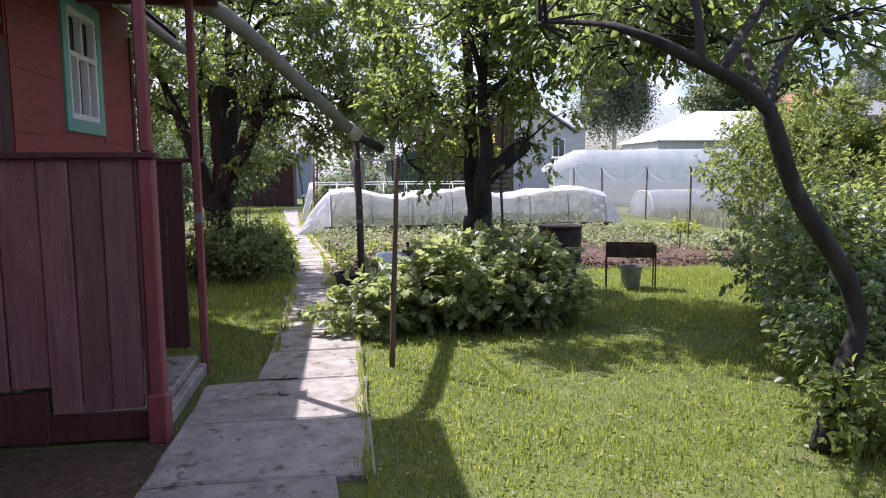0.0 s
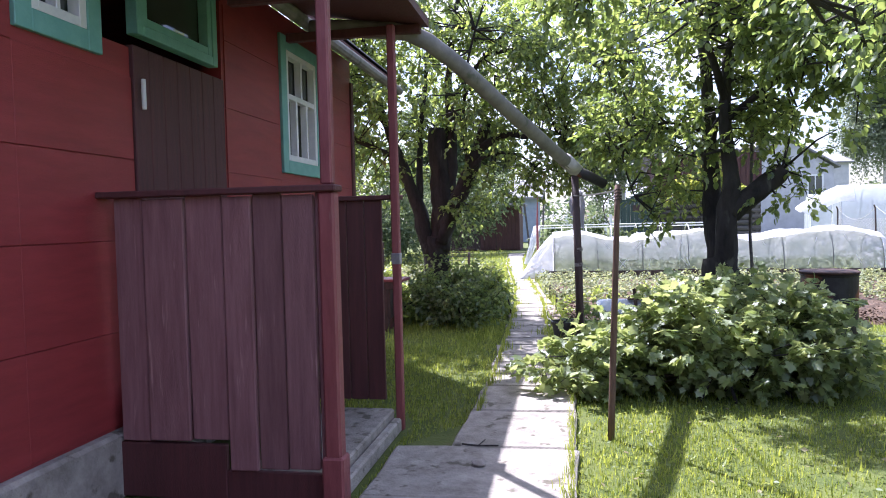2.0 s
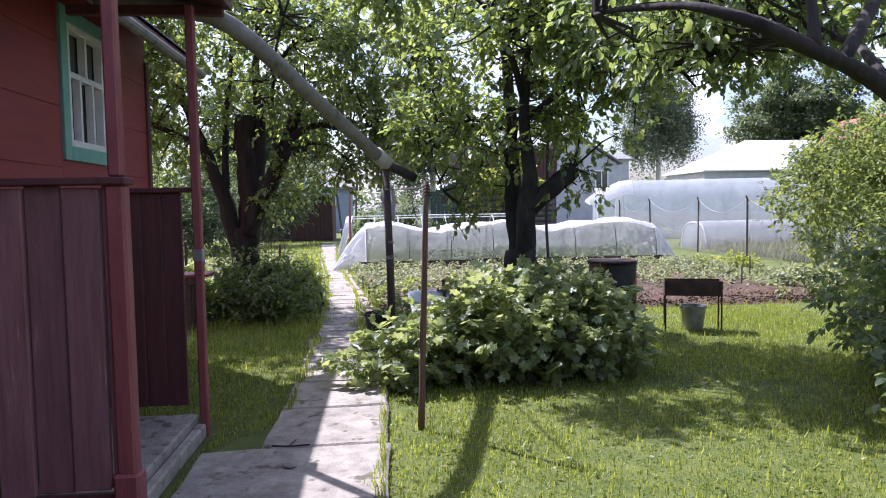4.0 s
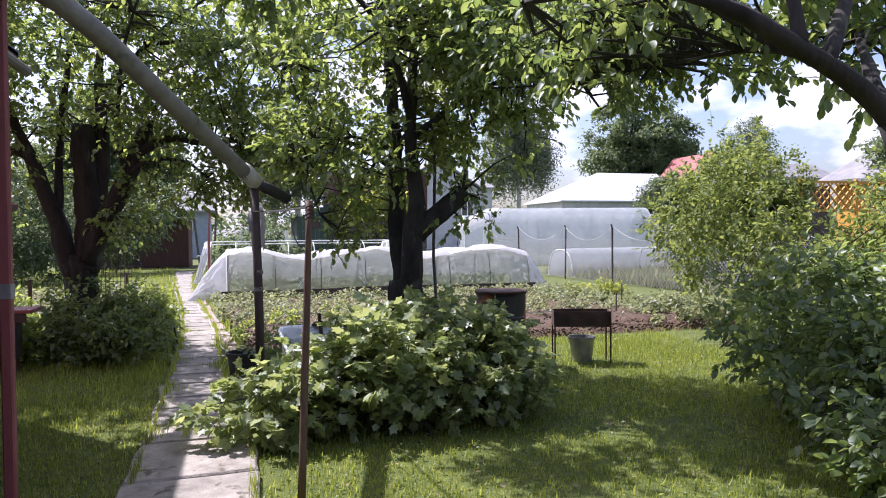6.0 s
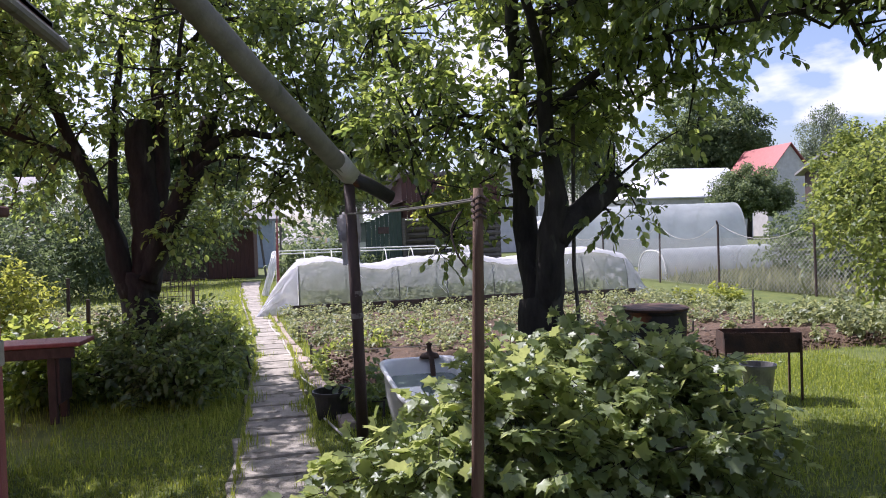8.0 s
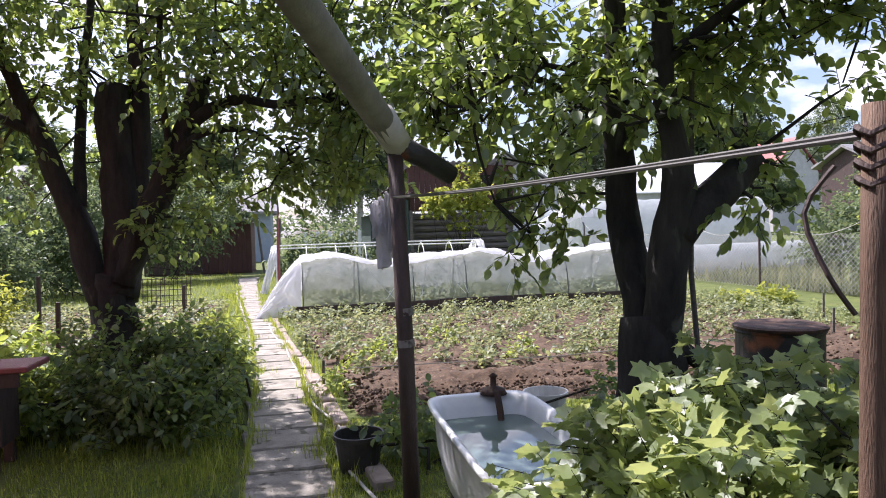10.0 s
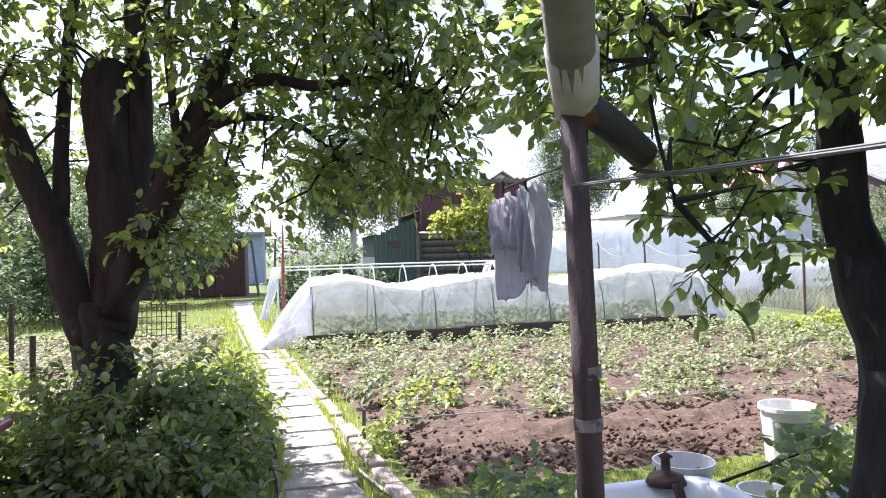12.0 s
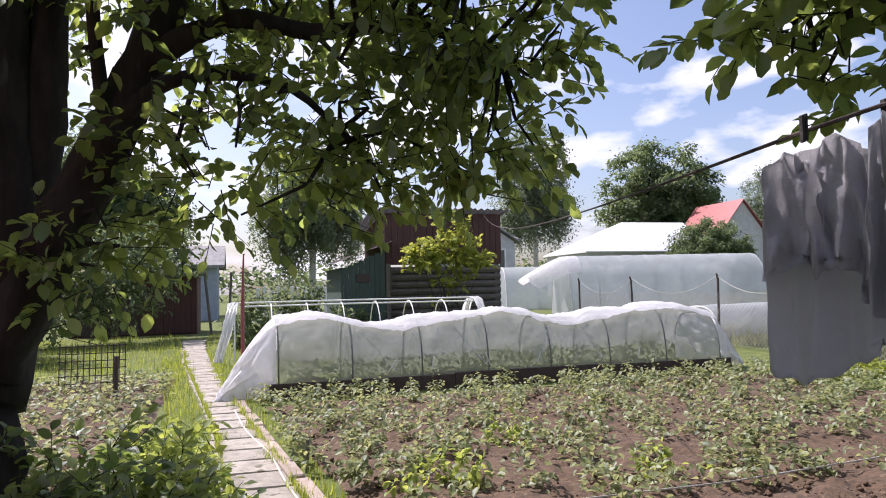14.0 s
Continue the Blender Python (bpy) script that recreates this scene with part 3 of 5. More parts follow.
part("post", bm, M_REDPOST, porch)
bm = bmesh.new()
box(bm, (PX - 0.075, PY1 - 0.12, 0.0), (PX - 0.018, PY1 - 0.062, 2.94), 0.008)
part("post", bm, M_REDPOST, porch)
bm = bmesh.new()
box(bm, (PX - 0.079, PY1 - 0.125, 1.22), (PX - 0.014, PY1 - 0.057, 1.30), 0.004)
part("latch_plate", bm, M_STEEL, porch)
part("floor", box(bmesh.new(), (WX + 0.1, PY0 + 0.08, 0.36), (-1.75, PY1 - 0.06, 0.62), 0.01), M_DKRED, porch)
part("step", box(bmesh.new(), (-1.75, PY0 + 0.08, 0.02), (PX - 0.10, PY1 - 0.06, 0.15), 0.012), M_CONC, porch, "worn grey concrete step")
part("threshold", box(bmesh.new(), (PX - 0.095, PY0 + 0.08, 0.0), (PX - 0.03, PY1 - 0.13, 0.10), 0.012), M_CONC, porch)
bm = bmesh.new()
vs = [bm.verts.new(p) for y in (2.75, 4.78) for p in ((-2.05, y, 3.16), (-0.95, y, 2.97), (-0.95, y, 3.03), (-2.05, y, 3.23))]
for f in ((0, 1, 2, 3), (7, 6, 5, 4), (0, 4, 5, 1), (1, 5, 6, 2), (2, 6, 7, 3), (3, 7, 4, 0)):
    bm.faces.new([vs[i] for i in f])
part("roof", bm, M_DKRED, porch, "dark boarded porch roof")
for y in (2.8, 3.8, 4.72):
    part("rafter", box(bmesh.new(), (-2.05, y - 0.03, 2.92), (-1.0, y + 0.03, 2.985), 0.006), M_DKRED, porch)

# ---- drain pipe on its post ----
drain = thing("drain_pipe", "long grey rainwater pipe sloping from the roof to a post", "pipe", (0.09, 7.15, 0))
bm = bmesh.new()
tube(bm, smooth_line([(-1.9, 4.75, 3.02), (-1.45, 4.78, 2.99), (-1.02, 4.9, 2.90), (-0.45, 6.0, 2.46), (0.06, 7.08, 2.06)], 4), 0.067, 14)
part("pipe", bm, M_PIPE, drain, smooth=True)
bm = bmesh.new()
tube(bm, [(-0.01, 6.93, 2.125), (0.12, 7.20, 2.015)], [0.076, 0.072], 14)
part("collar", bm, M_COLLAR, drain, "pale cloth collar round the joint", smooth=True)
bm = bmesh.new()
tube(bm, [(0.09, 7.13, 2.03), (0.24, 7.21, 1.965), (0.40, 7.29, 1.88)], [0.054, 0.054, 0.052], 12)
part("outlet", bm, M_BLACK, drain, "dark iron outlet", smooth=True)
bm = bmesh.new()
tube(bm, [(0.12, 7.16, 0.0), (0.11, 7.16, 1.0), (0.085, 7.15, 1.99)], [0.044, 0.042, 0.039], 12)
part("post", bm, M_DKPOST, drain, "dark steel post with pale worn bands", smooth=True)
M_BAND = paint("worn_paint_patch", (0.17, 0.15, 0.14), (0.27, 0.25, 0.23), 25, 0.8, 0.2, spots=((0.06, 0.04, 0.037), 18, 0.52))
M_IRON = paint("dark_iron", (0.018, 0.015, 0.014), (0.045, 0.036, 0.032), 9, 0.6, 0.3)
for z in (1.01, 1.17):
    bm = bmesh.new()
    tube(bm, [(0.112, 7.16, z), (0.11, 7.16, z + 0.038)], 0.0455, 12)
    part("band", bm, M_BAND, drain)

drain.location.x += 0.035

# ---- clothes pole, lines and jacket ----
pole = thing("clothes_pole", "brown wooden clothes pole standing in the grass", "pole", (0.30, 4.45, 0))
part("shaft", tube(bmesh.new(), smooth_line([(0.315, 4.45, 0), (0.352, 4.46, 0.9), (0.385, 4.48, 1.74)], 3), taper(0.024, 0.019, 7), 10, rough=0.15), M_WOODPOLE, pole, smooth=True)
bm = bmesh.new()
for k in range(4):
    z = 1.64 + k * 0.022
    tube(bm, [(0.385 + 0.024 * math.cos(a), 4.48 + 0.024 * math.sin(a), z + 0.006 * math.sin(3 * a)) for a in np.linspace(0, 2 * math.pi, 13)], 0.0045, 5)
tube(bm, smooth_line([(0.32, 4.48, 1.66), (0.29, 4.50, 1.60), (0.30, 4.47, 1.52), (0.33, 4.46, 1.47)], 3), 0.0035, 5)
part("rope_wrap", bm, M_DKPOST, pole, "dark rope wound round the top")
line_t = thing("clothes_line", "grey plastic clothes lines strung between posts", "line", (0.35, 4.48, 1.68))
for dz, dx in ((0.0, 0.0), (0.008, 0.012)):
    bm = bmesh.new()
    a, b = Vector((0.385 + dx, 4.48, 1.70 + dz)), Vector((0.10, 7.12, 1.76 + dz * 0.5))
    tube(bm, [a.lerp(b, t) - Vector((0, 0, 0.012 * 4 * t * (1 - t))) for t in np.linspace(0, 1, 15)], 0.004, 6)
    part("line", bm, M_LINE, line_t)
bm = bmesh.new()
a, b = Vector((0.125, 7.86, 1.825)), Vector((6.6, 27.6, 3.85))
tube(bm, [(0.13, 7.16, 1.84), (0.155, 7.68, 1.842)] + [a.lerp(b, t) - Vector((0, 0, 0.30 * 4 * t * (1 - t))) for t in np.linspace(0, 1, 30) ** 1.5], 0.004, 6)
part("line", bm, M_DKPOST, line_t, "dark wire running to the log hut")

jacket = thing("jacket", "grey cloth jacket hung over the clothes line to dry", "jacket", (0.10, 7.71, 1.80))
def drape(cx, cy, top, w, length, seed, spread=0.10):
    bm = bmesh.new()
    def at(u, v):
        s = (u - 0.5)
        d = v * length
        fold = 0.024 * abs(math.sin(u * 4.6 + seed + 0.9 * v)) * min(1, v * 2.2 + 0.2) + 0.008 * math.sin(u * 15 + seed * 2 - v * 4) + 0.016 * noise.noise(Vector((u * 5, v * 4, seed)))
        ww = w * (0.72 + 0.28 * min(1, v * 2)) * (1 - 0.15 * v)
        ang = 1.15
        px = cx + s * ww * math.cos(ang) + fold * math.sin(ang)
        py = cy - s * ww * math.sin(ang) + fold * math.cos(ang) + spread * 0.4 * v
        ragged = 0.07 * math.sin(u * 4 + seed) + 0.012 * math.sin(u * 23)
        return (px, py, top - d * (1 + (ragged if v > 0.9 else 0)) - 0.05 * abs(s) * (1 - v))
    sheet(bm, 40, 24, at)
    bmesh.ops.solidify(bm, geom=bm.faces[:], thickness=0.005)
    return bm
def hung(name, along, fore, top, w, length, seed, spread=0.08):
    """One hanging piece of the jacket, along the line and in front of it."""
    part(name, drape(0.138 + 0.41 * along - 0.91 * fore, 7.78 - 0.91 * along - 0.41 * fore, top, w, length, seed, spread), M_FABRIC, jacket, smooth=True)
hung("body", -0.035, 0.0, 1.795, 0.23, 0.405, 0.4)
hung("lapel", -0.09, 0.02, 1.785, 0.125, 0.22, 2.0, 0.02)
hung("front_flap", -0.005, 0.035, 1.805, 0.105, 0.25, 2.9, 0.02)
hung("sleeve", 0.135, 0.012, 1.840, 0.125, 0.44, 3.3)
hung("sleeve", 0.075, 0.035, 1.825, 0.07, 0.33, 5.1)
for px, py in ((0.105, 7.835), (0.158, 7.715)):
    bm = bmesh.new()
    box(bm, (px - 0.005, py - 0.005, 1.800), (px + 0.001, py + 0.005, 1.850), 0.0015)
    box(bm, (px + 0.003, py - 0.005, 1.803), (px + 0.008, py + 0.005, 1.853), 0.0015)
    part("clothes_peg", bm, M_IRON, jacket)


# ---- trees ----
tree("apple_tree", "old apple tree with several dark limbs beside the path",
     [([(-2.05, 10.5, 0), (-2.06, 10.5, 0.6), (-2.07, 10.5, 1.3)], 0.205, 0.185),
      ([(-1.99, 10.5, 1.05), (-1.94, 10.5, 1.74), (-1.95, 10.5, 2.3), (-1.97, 10.5, 3.0)], 0.175, 0.145),
      ([(-1.86, 10.55, 1.75), (-1.78, 10.55, 2.4), (-1.75, 10.55, 2.9), (-1.78, 10.5, 3.5), (-1.7, 10.5, 4.6), (-1.5, 10.5, 5.3)], 0.11, 0.03),
      ([(-1.96, 10.44, 1.2), (-1.68, 10.32, 1.82), (-1.46, 10.28, 2.25), (-1.29, 10.25, 2.64), (-1.20, 10.25, 2.98)], 0.125, 0.085),
      ([(-1.28, 10.2, 2.58), (-1.09, 10.1, 2.71), (-0.84, 10.05, 2.80), (-0.55, 10.0, 2.75), (-0.12, 9.9, 2.78), (0.3, 9.8, 2.62)], 0.062, 0.02),
      ([(-1.38, 10.2, 2.36), (-1.18, 10.1, 2.50), (-0.93, 10.05, 2.53), (-0.64, 10.0, 2.46), (-0.38, 10.0, 2.25)], 0.042, 0.012),
      ([(-2.12, 10.5, 1.0), (-2.29, 10.48, 1.65), (-2.46, 10.45, 2.15), (-2.66, 10.4, 2.71), (-2.82, 10.35, 3.2), (-3.1, 10.3, 4.4)], 0.135, 0.035),
      ([(-2.30, 10.5, 1.9), (-2.30, 10.7, 2.9), (-2.2, 10.9, 4.2)], 0.06, 0.03),
      ([(-1.44, 10.28, 2.25), (-1.48, 10.0, 2.8), (-1.4, 9.7, 3.6), (-1.2, 9.4, 4.2)], 0.04, 0.015),
      ([(-1.24, 10.25, 2.8), (-1.08, 10.2, 3.1), (-1.02, 10.15, 3.7)], 0.03, 0.010),
      ([(-2.6, 10.4, 2.55), (-3.4, 10.0, 2.9), (-4.3, 9.8, 3.2)], 0.05, 0.02),
      ([(-1.76, 10.5, 3.4), (-1.0, 10.2, 4.2), (-0.3, 10.0, 4.7)], 0.045, 0.015),
      ([(-1.2, 10.25, 4.05), (-0.3, 10.0, 4.05), (0.6, 9.5, 3.75)], 0.035, 0.012),
      ([(-2.80, 10.35, 3.1), (-3.5, 10.7, 4.0), (-4.0, 10.9, 4.8)], 0.045, 0.015),
      ([(-1.69, 10.5, 4.3), (-2.3, 10.2, 4.9), (-2.8, 9.7, 5.3)], 0.04, 0.015)],
     [((-1.9, 10.5, 4.2), (2.8, 2.3, 1.6), 250, 42), ((-0.6, 10.0, 3.9), (1.2, 1.2, 0.8), 50, 42), ((0.75, 9.3, 3.7), (0.8, 0.7, 0.9), 62, 42), ((-2.4, 10.3, 4.6), (2.2, 1.8, 1.2), 120, 42), ((-3.9, 10.9, 4.3), (1.3, 1.5, 1.0), 130, 42), ((-1.1, 10.3, 2.35), (0.8, 0.6, 0.3), 9, 21), ((-2.6, 10.2, 3.0), (0.9, 0.9, 0.5), 20, 28), ((-0.5, 9.8, 2.95), (1.1, 0.8, 0.42), 40, 35), ((-0.2, 9.8, 3.6), (1.2, 1.1, 0.8), 28, 35), ((0.2, 9.6, 2.7), (0.45, 0.5, 0.3), 22, 34),
      ((-3.7, 10.2, 3.4), (1.2, 1.3, 0.9), 105, 42), ((-0.65, 10.05, 2.15), (0.72, 0.6, 0.33), 30, 28), ((0.05, 9.9, 2.35), (0.55, 0.5, 0.38), 26, 35), ((-1.45, 10.15, 1.75), (0.25, 0.3, 0.22), 9, 28), ((-2.9, 10.8, 2.3), (0.8, 0.8, 0.4), 14, 40), ((-1.3, 10.2, 3.2), (0.9, 0.7, 0.4), 14, 28)],
     M_APPLE, M_BARK, (0.055, 0.095), LEAF, 0.19, 420, 11, segs=14)
twin = tree("apple_tree", "old twin-trunked apple tree with a sawn-off limb in the garden",
     [([(1.62, 7.55, 0), (1.60, 7.53, 0.5), (1.58, 7.52, 1.05)], 0.215, 0.18),
      ([(1.57, 7.56, 0.85), (1.56, 7.72, 1.5), (1.55, 7.78, 2.1), (1.50, 7.7, 3.0), (1.4, 7.6, 4.2)], 0.125, 0.04),
      ([(1.61, 7.48, 0.85), (1.62, 7.32, 1.45), (1.62, 7.28, 1.9), (1.60, 7.35, 2.6), (1.7, 7.5, 3.8)], 0.13, 0.035),
      ([(1.63, 7.30, 1.52), (1.90, 7.33, 1.76), (2.15, 7.36, 1.97)], 0.105, 0.095),
      ([(1.53, 7.75, 2.4), (1.05, 7.7, 2.55), (0.6, 7.7, 2.3), (0.72, 7.75, 1.75)], 0.022, 0.006),
      ([(1.55, 7.78, 2.2), (1.1, 7.9, 2.5), (0.7, 8.1, 2.58), (0.45, 8.2, 2.45)], 0.03, 0.007),
      ([(1.61, 7.33, 2.5), (2.3, 7.1, 3.0), (2.9, 6.9, 3.1)], 0.045, 0.012),
      ([(1.62, 7.40, 3.0), (2.2, 7.0, 3.7), (2.7, 6.7, 4.1)], 0.04, 0.012),
      ([(1.60, 7.35, 2.7), (1.3, 6.9, 3.3), (0.9, 6.7, 3.7), (0.2, 6.6, 3.9)], 0.045, 0.010)],
     [((1.75, 7.5, 3.8), (1.5, 1.5, 1.5), 195, 42), ((2.6, 7.0, 3.5), (1.15, 1.0, 0.8), 92, 42), ((2.0, 6.4, 3.3), (0.9, 0.7, 0.5), 30, 42), ((1.9, 6.7, 3.5), (0.8, 0.6, 0.7), 30, 42), ((0.58, 8.4, 2.22), (0.28, 0.25, 0.18), 12, 28), ((0.75, 7.7, 2.5), (0.55, 0.5, 0.4), 18, 34), ((1.05, 7.8, 1.72), (0.30, 0.3, 0.25), 7, 28), ((0.65, 8.05, 2.55), (0.42, 0.4, 0.28), 18, 34), ((1.1, 8.2, 2.0), (0.45, 0.4, 0.35), 14, 32),
      ((2.3, 7.5, 2.6), (0.75, 0.7, 0.6), 40, 36), ((1.5, 7.3, 2.45), (0.75, 0.6, 0.4), 24, 34), ((0.85, 7.73, 1.46), (0.06, 0.06, 0.05), 2, 9), ((2.2, 7.4, 1.8), (0.25, 0.25, 0.2), 6, 25), ((0.15, 6.65, 3.8), (0.6, 0.45, 0.5), 34, 42)],
     M_APPLE, M_BARK, (0.055, 0.095), LEAF, 0.17, 330, 12, segs=14)
twin.location.x += 0.06
twin.location.y -= 0.08
tree("plum_tree", "leaning plum tree with a bent trunk and arching boughs",
     [([(2.60, 2.3, 0), (2.70, 2.3, 0.39), (2.79, 2.3, 0.68), (2.75, 2.3, 0.86), (2.65, 2.3, 1.06), (2.36, 2.3, 1.48), (2.18, 2.3, 1.92)], 0.062, 0.047),
      ([(2.20, 2.3, 1.89), (2.05, 2.3, 2.03), (1.79, 2.3, 2.15), (1.50, 2.35, 2.28), (1.30, 2.6, 2.40), (1.15, 3.1, 2.5)], 0.046, 0.010),
      ([(1.79, 2.3, 2.15), (1.80, 2.4, 2.5), (1.75, 2.6, 2.9)], 0.028, 0.012),
      ([(1.90, 2.3, 2.10), (2.30, 2.6, 2.5), (2.80, 3.2, 2.8)], 0.033, 0.012),
      ([(2.18, 2.3, 1.92), (2.60, 2.8, 2.3), (3.2, 3.4, 2.6)], 0.033, 0.012),
      ([(2.15, 2.3, 1.96), (2.50, 3.2, 2.42), (2.60, 4.4, 2.64), (2.4, 5.4, 2.70), (2.0, 6.0, 2.77)], 0.024, 0.007)],
     [((1.9, 3.0, 2.95), (1.1, 0.8, 0.45), 66, 28), ((2.6, 3.9, 2.85), (1.0, 1.2, 0.4), 74, 28), ((2.6, 5.2, 2.95), (0.95, 0.9, 0.4), 110, 28), ((3.3, 3.2, 2.6), (0.8, 0.7, 0.5), 34, 28), ((1.6, 3.6, 2.6), (0.5, 0.5, 0.2), 16, 22), ((2.6, 2.9, 3.6), (1.2, 1.0, 0.6), 50, 28), ((3.3, 4.6, 3.2), (1.0, 1.2, 0.5), 105, 28)],
     M_APPLE2, M_BARK, (0.045, 0.08), LEAF, 0.15, 260, 13)

# shrubs
def shrub(label, blobs, material, stems, seed, leaf=(0.05, 0.08), shape=LEAF, clump=0.12, name="shrub", height=1.0):
    rng = np.random.default_rng(seed)
    root = thing(name, label, "bush", (blobs[0][0][0], blobs[0][0][1], 0))
    spots, ways, roots, tips, cores = shoots(rng, blobs, clump * 1.25, 6)
    ok = spots[:, 2] > 0.04
    spots, ways = spots[ok], ways[ok]
    for k in range(stems):
        c = cores[rng.integers(len(cores))]
        c0 = np.array(blobs[rng.integers(len(blobs))][0])
        foot = np.array([c0[0] + rng.normal(0, 0.2), c0[1] + rng.normal(0, 0.2), 0])
        mid = (foot + c) / 2 + np.array([*rng.normal(0, 0.05, 2), 0.1])
        part("stem", tube(bmesh.new(), [foot, mid, c], [0.014, 0.010, 0.004], 5, cap=False), M_BARK, root)
    part("leaves", leaf_mesh("leaves", material, rng, spots, ways, rng.uniform(*leaf, len(spots)), shape), material, root)
    above = np.minimum(roots[:, 2], tips[:, 2]) > 0.03
    if stems > 8:
        tagged(part("brushwood", twig_mesh("brushwood", M_BARK, roots[above], tips[above], 0.003), M_BARK, root), kind="stuff")
    return root


shrub("leafy currant bush with lobed leaves beside the path", [((1.35, 6.1, 0.45), (1.0, 0.65, 0.48), 230, 24), ((0.25, 5.70, 0.24), (0.65, 0.35, 0.26), 80, 20), ((1.9, 6.5, 0.45), (0.6, 0.6, 0.45), 70, 24), ((1.2, 5.7, 0.30), (0.95, 0.35, 0.28), 70, 20), ((1.45, 6.75, 0.62), (0.4, 0.3, 0.28), 26, 20), ((2.05, 5.9, 0.36), (0.5, 0.5, 0.36), 50, 22)],
      M_BUSH, 26, 21, (0.05, 0.105), LOBED, 0.10, "currant_bush")
shrub("wide yellow-green shrub at the lawn's edge", [((6.7, 7.0, 0.9), (1.2, 1.2, 0.85), 160, 36), ((6.5, 8.7, 1.6), (1.0, 1.0, 0.95), 130, 36), ((8.2, 6.4, 1.7), (1.2, 1.2, 1.3), 170, 40), ((6.1, 5.5, 1.1), (0.85, 0.9, 0.9), 90, 36), ((6.2, 8.0, 2.5), (0.5, 0.6, 0.4), 14, 22)],
      M_SHRUB, 24, 22, (0.05, 0.085), LEAF, 0.14)
shrub("spreading lawn shrub, leaves darkened for its shaded lower part", [((4.9, 4.9, 0.65), (1.2, 1.2, 0.75), 200, 40), ((4.2, 3.9, 0.45), (0.9, 0.7, 0.5), 120, 38), ((3.55, 3.2, 0.32), (0.5, 0.45, 0.36), 60, 34)],
      M_APPLE2, 20, 32, (0.055, 0.09), LEAF, 0.12)
shrub("dark leafy bush round the foot of the apple tree", [((-1.75, 10.1, 0.42), (0.80, 0.75, 0.48), 150, 38), ((-2.7, 10.0, 0.3), (0.7, 0.7, 0.32), 60, 34), ((-1.3, 10.8, 0.35), (0.38, 0.6, 0.38), 40, 30), ((-1.45, 9.3, 0.3), (0.5, 0.5, 0.32), 50, 32)],
      M_APPLE2, 14, 23, (0.05, 0.085), LEAF, 0.11)
shrub("tall weeds and nettles beside the path", [((-1.25, 11.8, 0.30), (0.22, 0.7, 0.35), 40, 26), ((-1.15, 10.7, 0.40), (0.22, 0.5, 0.45), 50, 24), ((-1.5, 13.0, 0.18), (0.25, 0.9, 0.2), 30, 20)], M_WEED, 20, 24, (0.05, 0.10), SIMPLE, 0.09, "weeds")
shrub("low green herbs at the foot of the drain post", [((0.42, 8.6, 0.15), (0.35, 0.5, 0.18), 26, 24), ((1.85, 8.05, 0.3), (0.35, 0.3, 0.33), 26, 24), ((3.1, 9.3, 0.12), (0.5, 0.4, 0.14), 26, 20)], M_APPLE2, 8, 25, (0.05, 0.09), LEAF, 0.1, "weeds")
shrub("leafy weeds at the foot of the plum tree", [((2.80, 2.2, 0.22), (0.28, 0.22, 0.24), 30, 24), ((3.2, 2.35, 0.28), (0.32, 0.3, 0.28), 30, 24)], M_SHRUB, 6, 36, (0.04, 0.08), LEAF, 0.09, "weeds")
shrub("bright weeds sprouting between the potato plants", [((0.55, 11.9, 0.14), (0.40, 0.25, 0.13), 14, 24), ((2.3, 11.5, 0.12), (0.35, 0.2, 0.10), 8, 24), ((-0.05, 10.55, 0.12), (0.15, 0.35, 0.12), 12, 24), ((1.6, 12.9, 0.14), (0.4, 0.25, 0.12), 8, 24)], M_WEED, 0, 37, (0.04, 0.075), LEAF, 0.08, "weeds")
shrub("bright yellow-green lettuce row at the bed's edge", [((8.3, 15.6, 0.10), (1.0, 0.35, 0.10), 50, 22)], M_YOUNG, 0, 26, (0.06, 0.10), LEAF, 0.08, "lettuce_row")
shrub("green leafy row plants beside the fence", [((8.0, 11.3, 0.2), (1.2, 0.6, 0.22), 70, 24), ((7.3, 10.0, 0.2), (1.0, 0.6, 0.25), 60, 24)], M_POTATO, 6, 27, (0.06, 0.11), LEAF, 0.1, "garden_plants")
shrub("young yellow-green maple in front of the log hut", [((4.95, 26.3, 2.6), (1.1, 0.5, 0.55), 44, 26), ((4.1, 26.2, 2.5), (0.55, 0.4, 0.45), 16, 22), ((5.7, 26.3, 2.3), (0.55, 0.4, 0.4), 16, 22), ((5.1, 26.3, 3.35), (0.45, 0.3, 0.4), 12, 20), ((4.8, 26.3, 1.7), (0.5, 0.4, 0.4), 8, 20)], M_YOUNG, 18, 28, (0.09, 0.15), LOBED, 0.17, "young_maple")
shrub("shrubs behind the film frame", [((0.6, 27.2, 0.9), (1.0, 0.7, 0.9), 70, 34), ((-0.6, 26.2, 0.7), (0.5, 0.5, 0.7), 40, 30), ((2.2, 27.0, 0.5), (0.8, 0.4, 0.4), 30, 30)], M_FARLEAF, 8, 29, (0.09, 0.15), LEAF, 0.2)
shrub("bushes along the neighbour's plot", [((16.0, 21.5, 1.0), (1.8, 1.2, 1.0), 120, 36), ((20.0, 24.5, 1.2), (2.2, 1.4, 1.2), 120, 36), ((23.0, 27.5, 2.0), (2.4, 1.6, 1.7), 160, 40), ((13.5, 17.5, 0.7), (1.2, 1.2, 0.7), 80, 30)], M_FARLEAF, 8, 30, (0.10, 0.16), LEAF, 0.25)
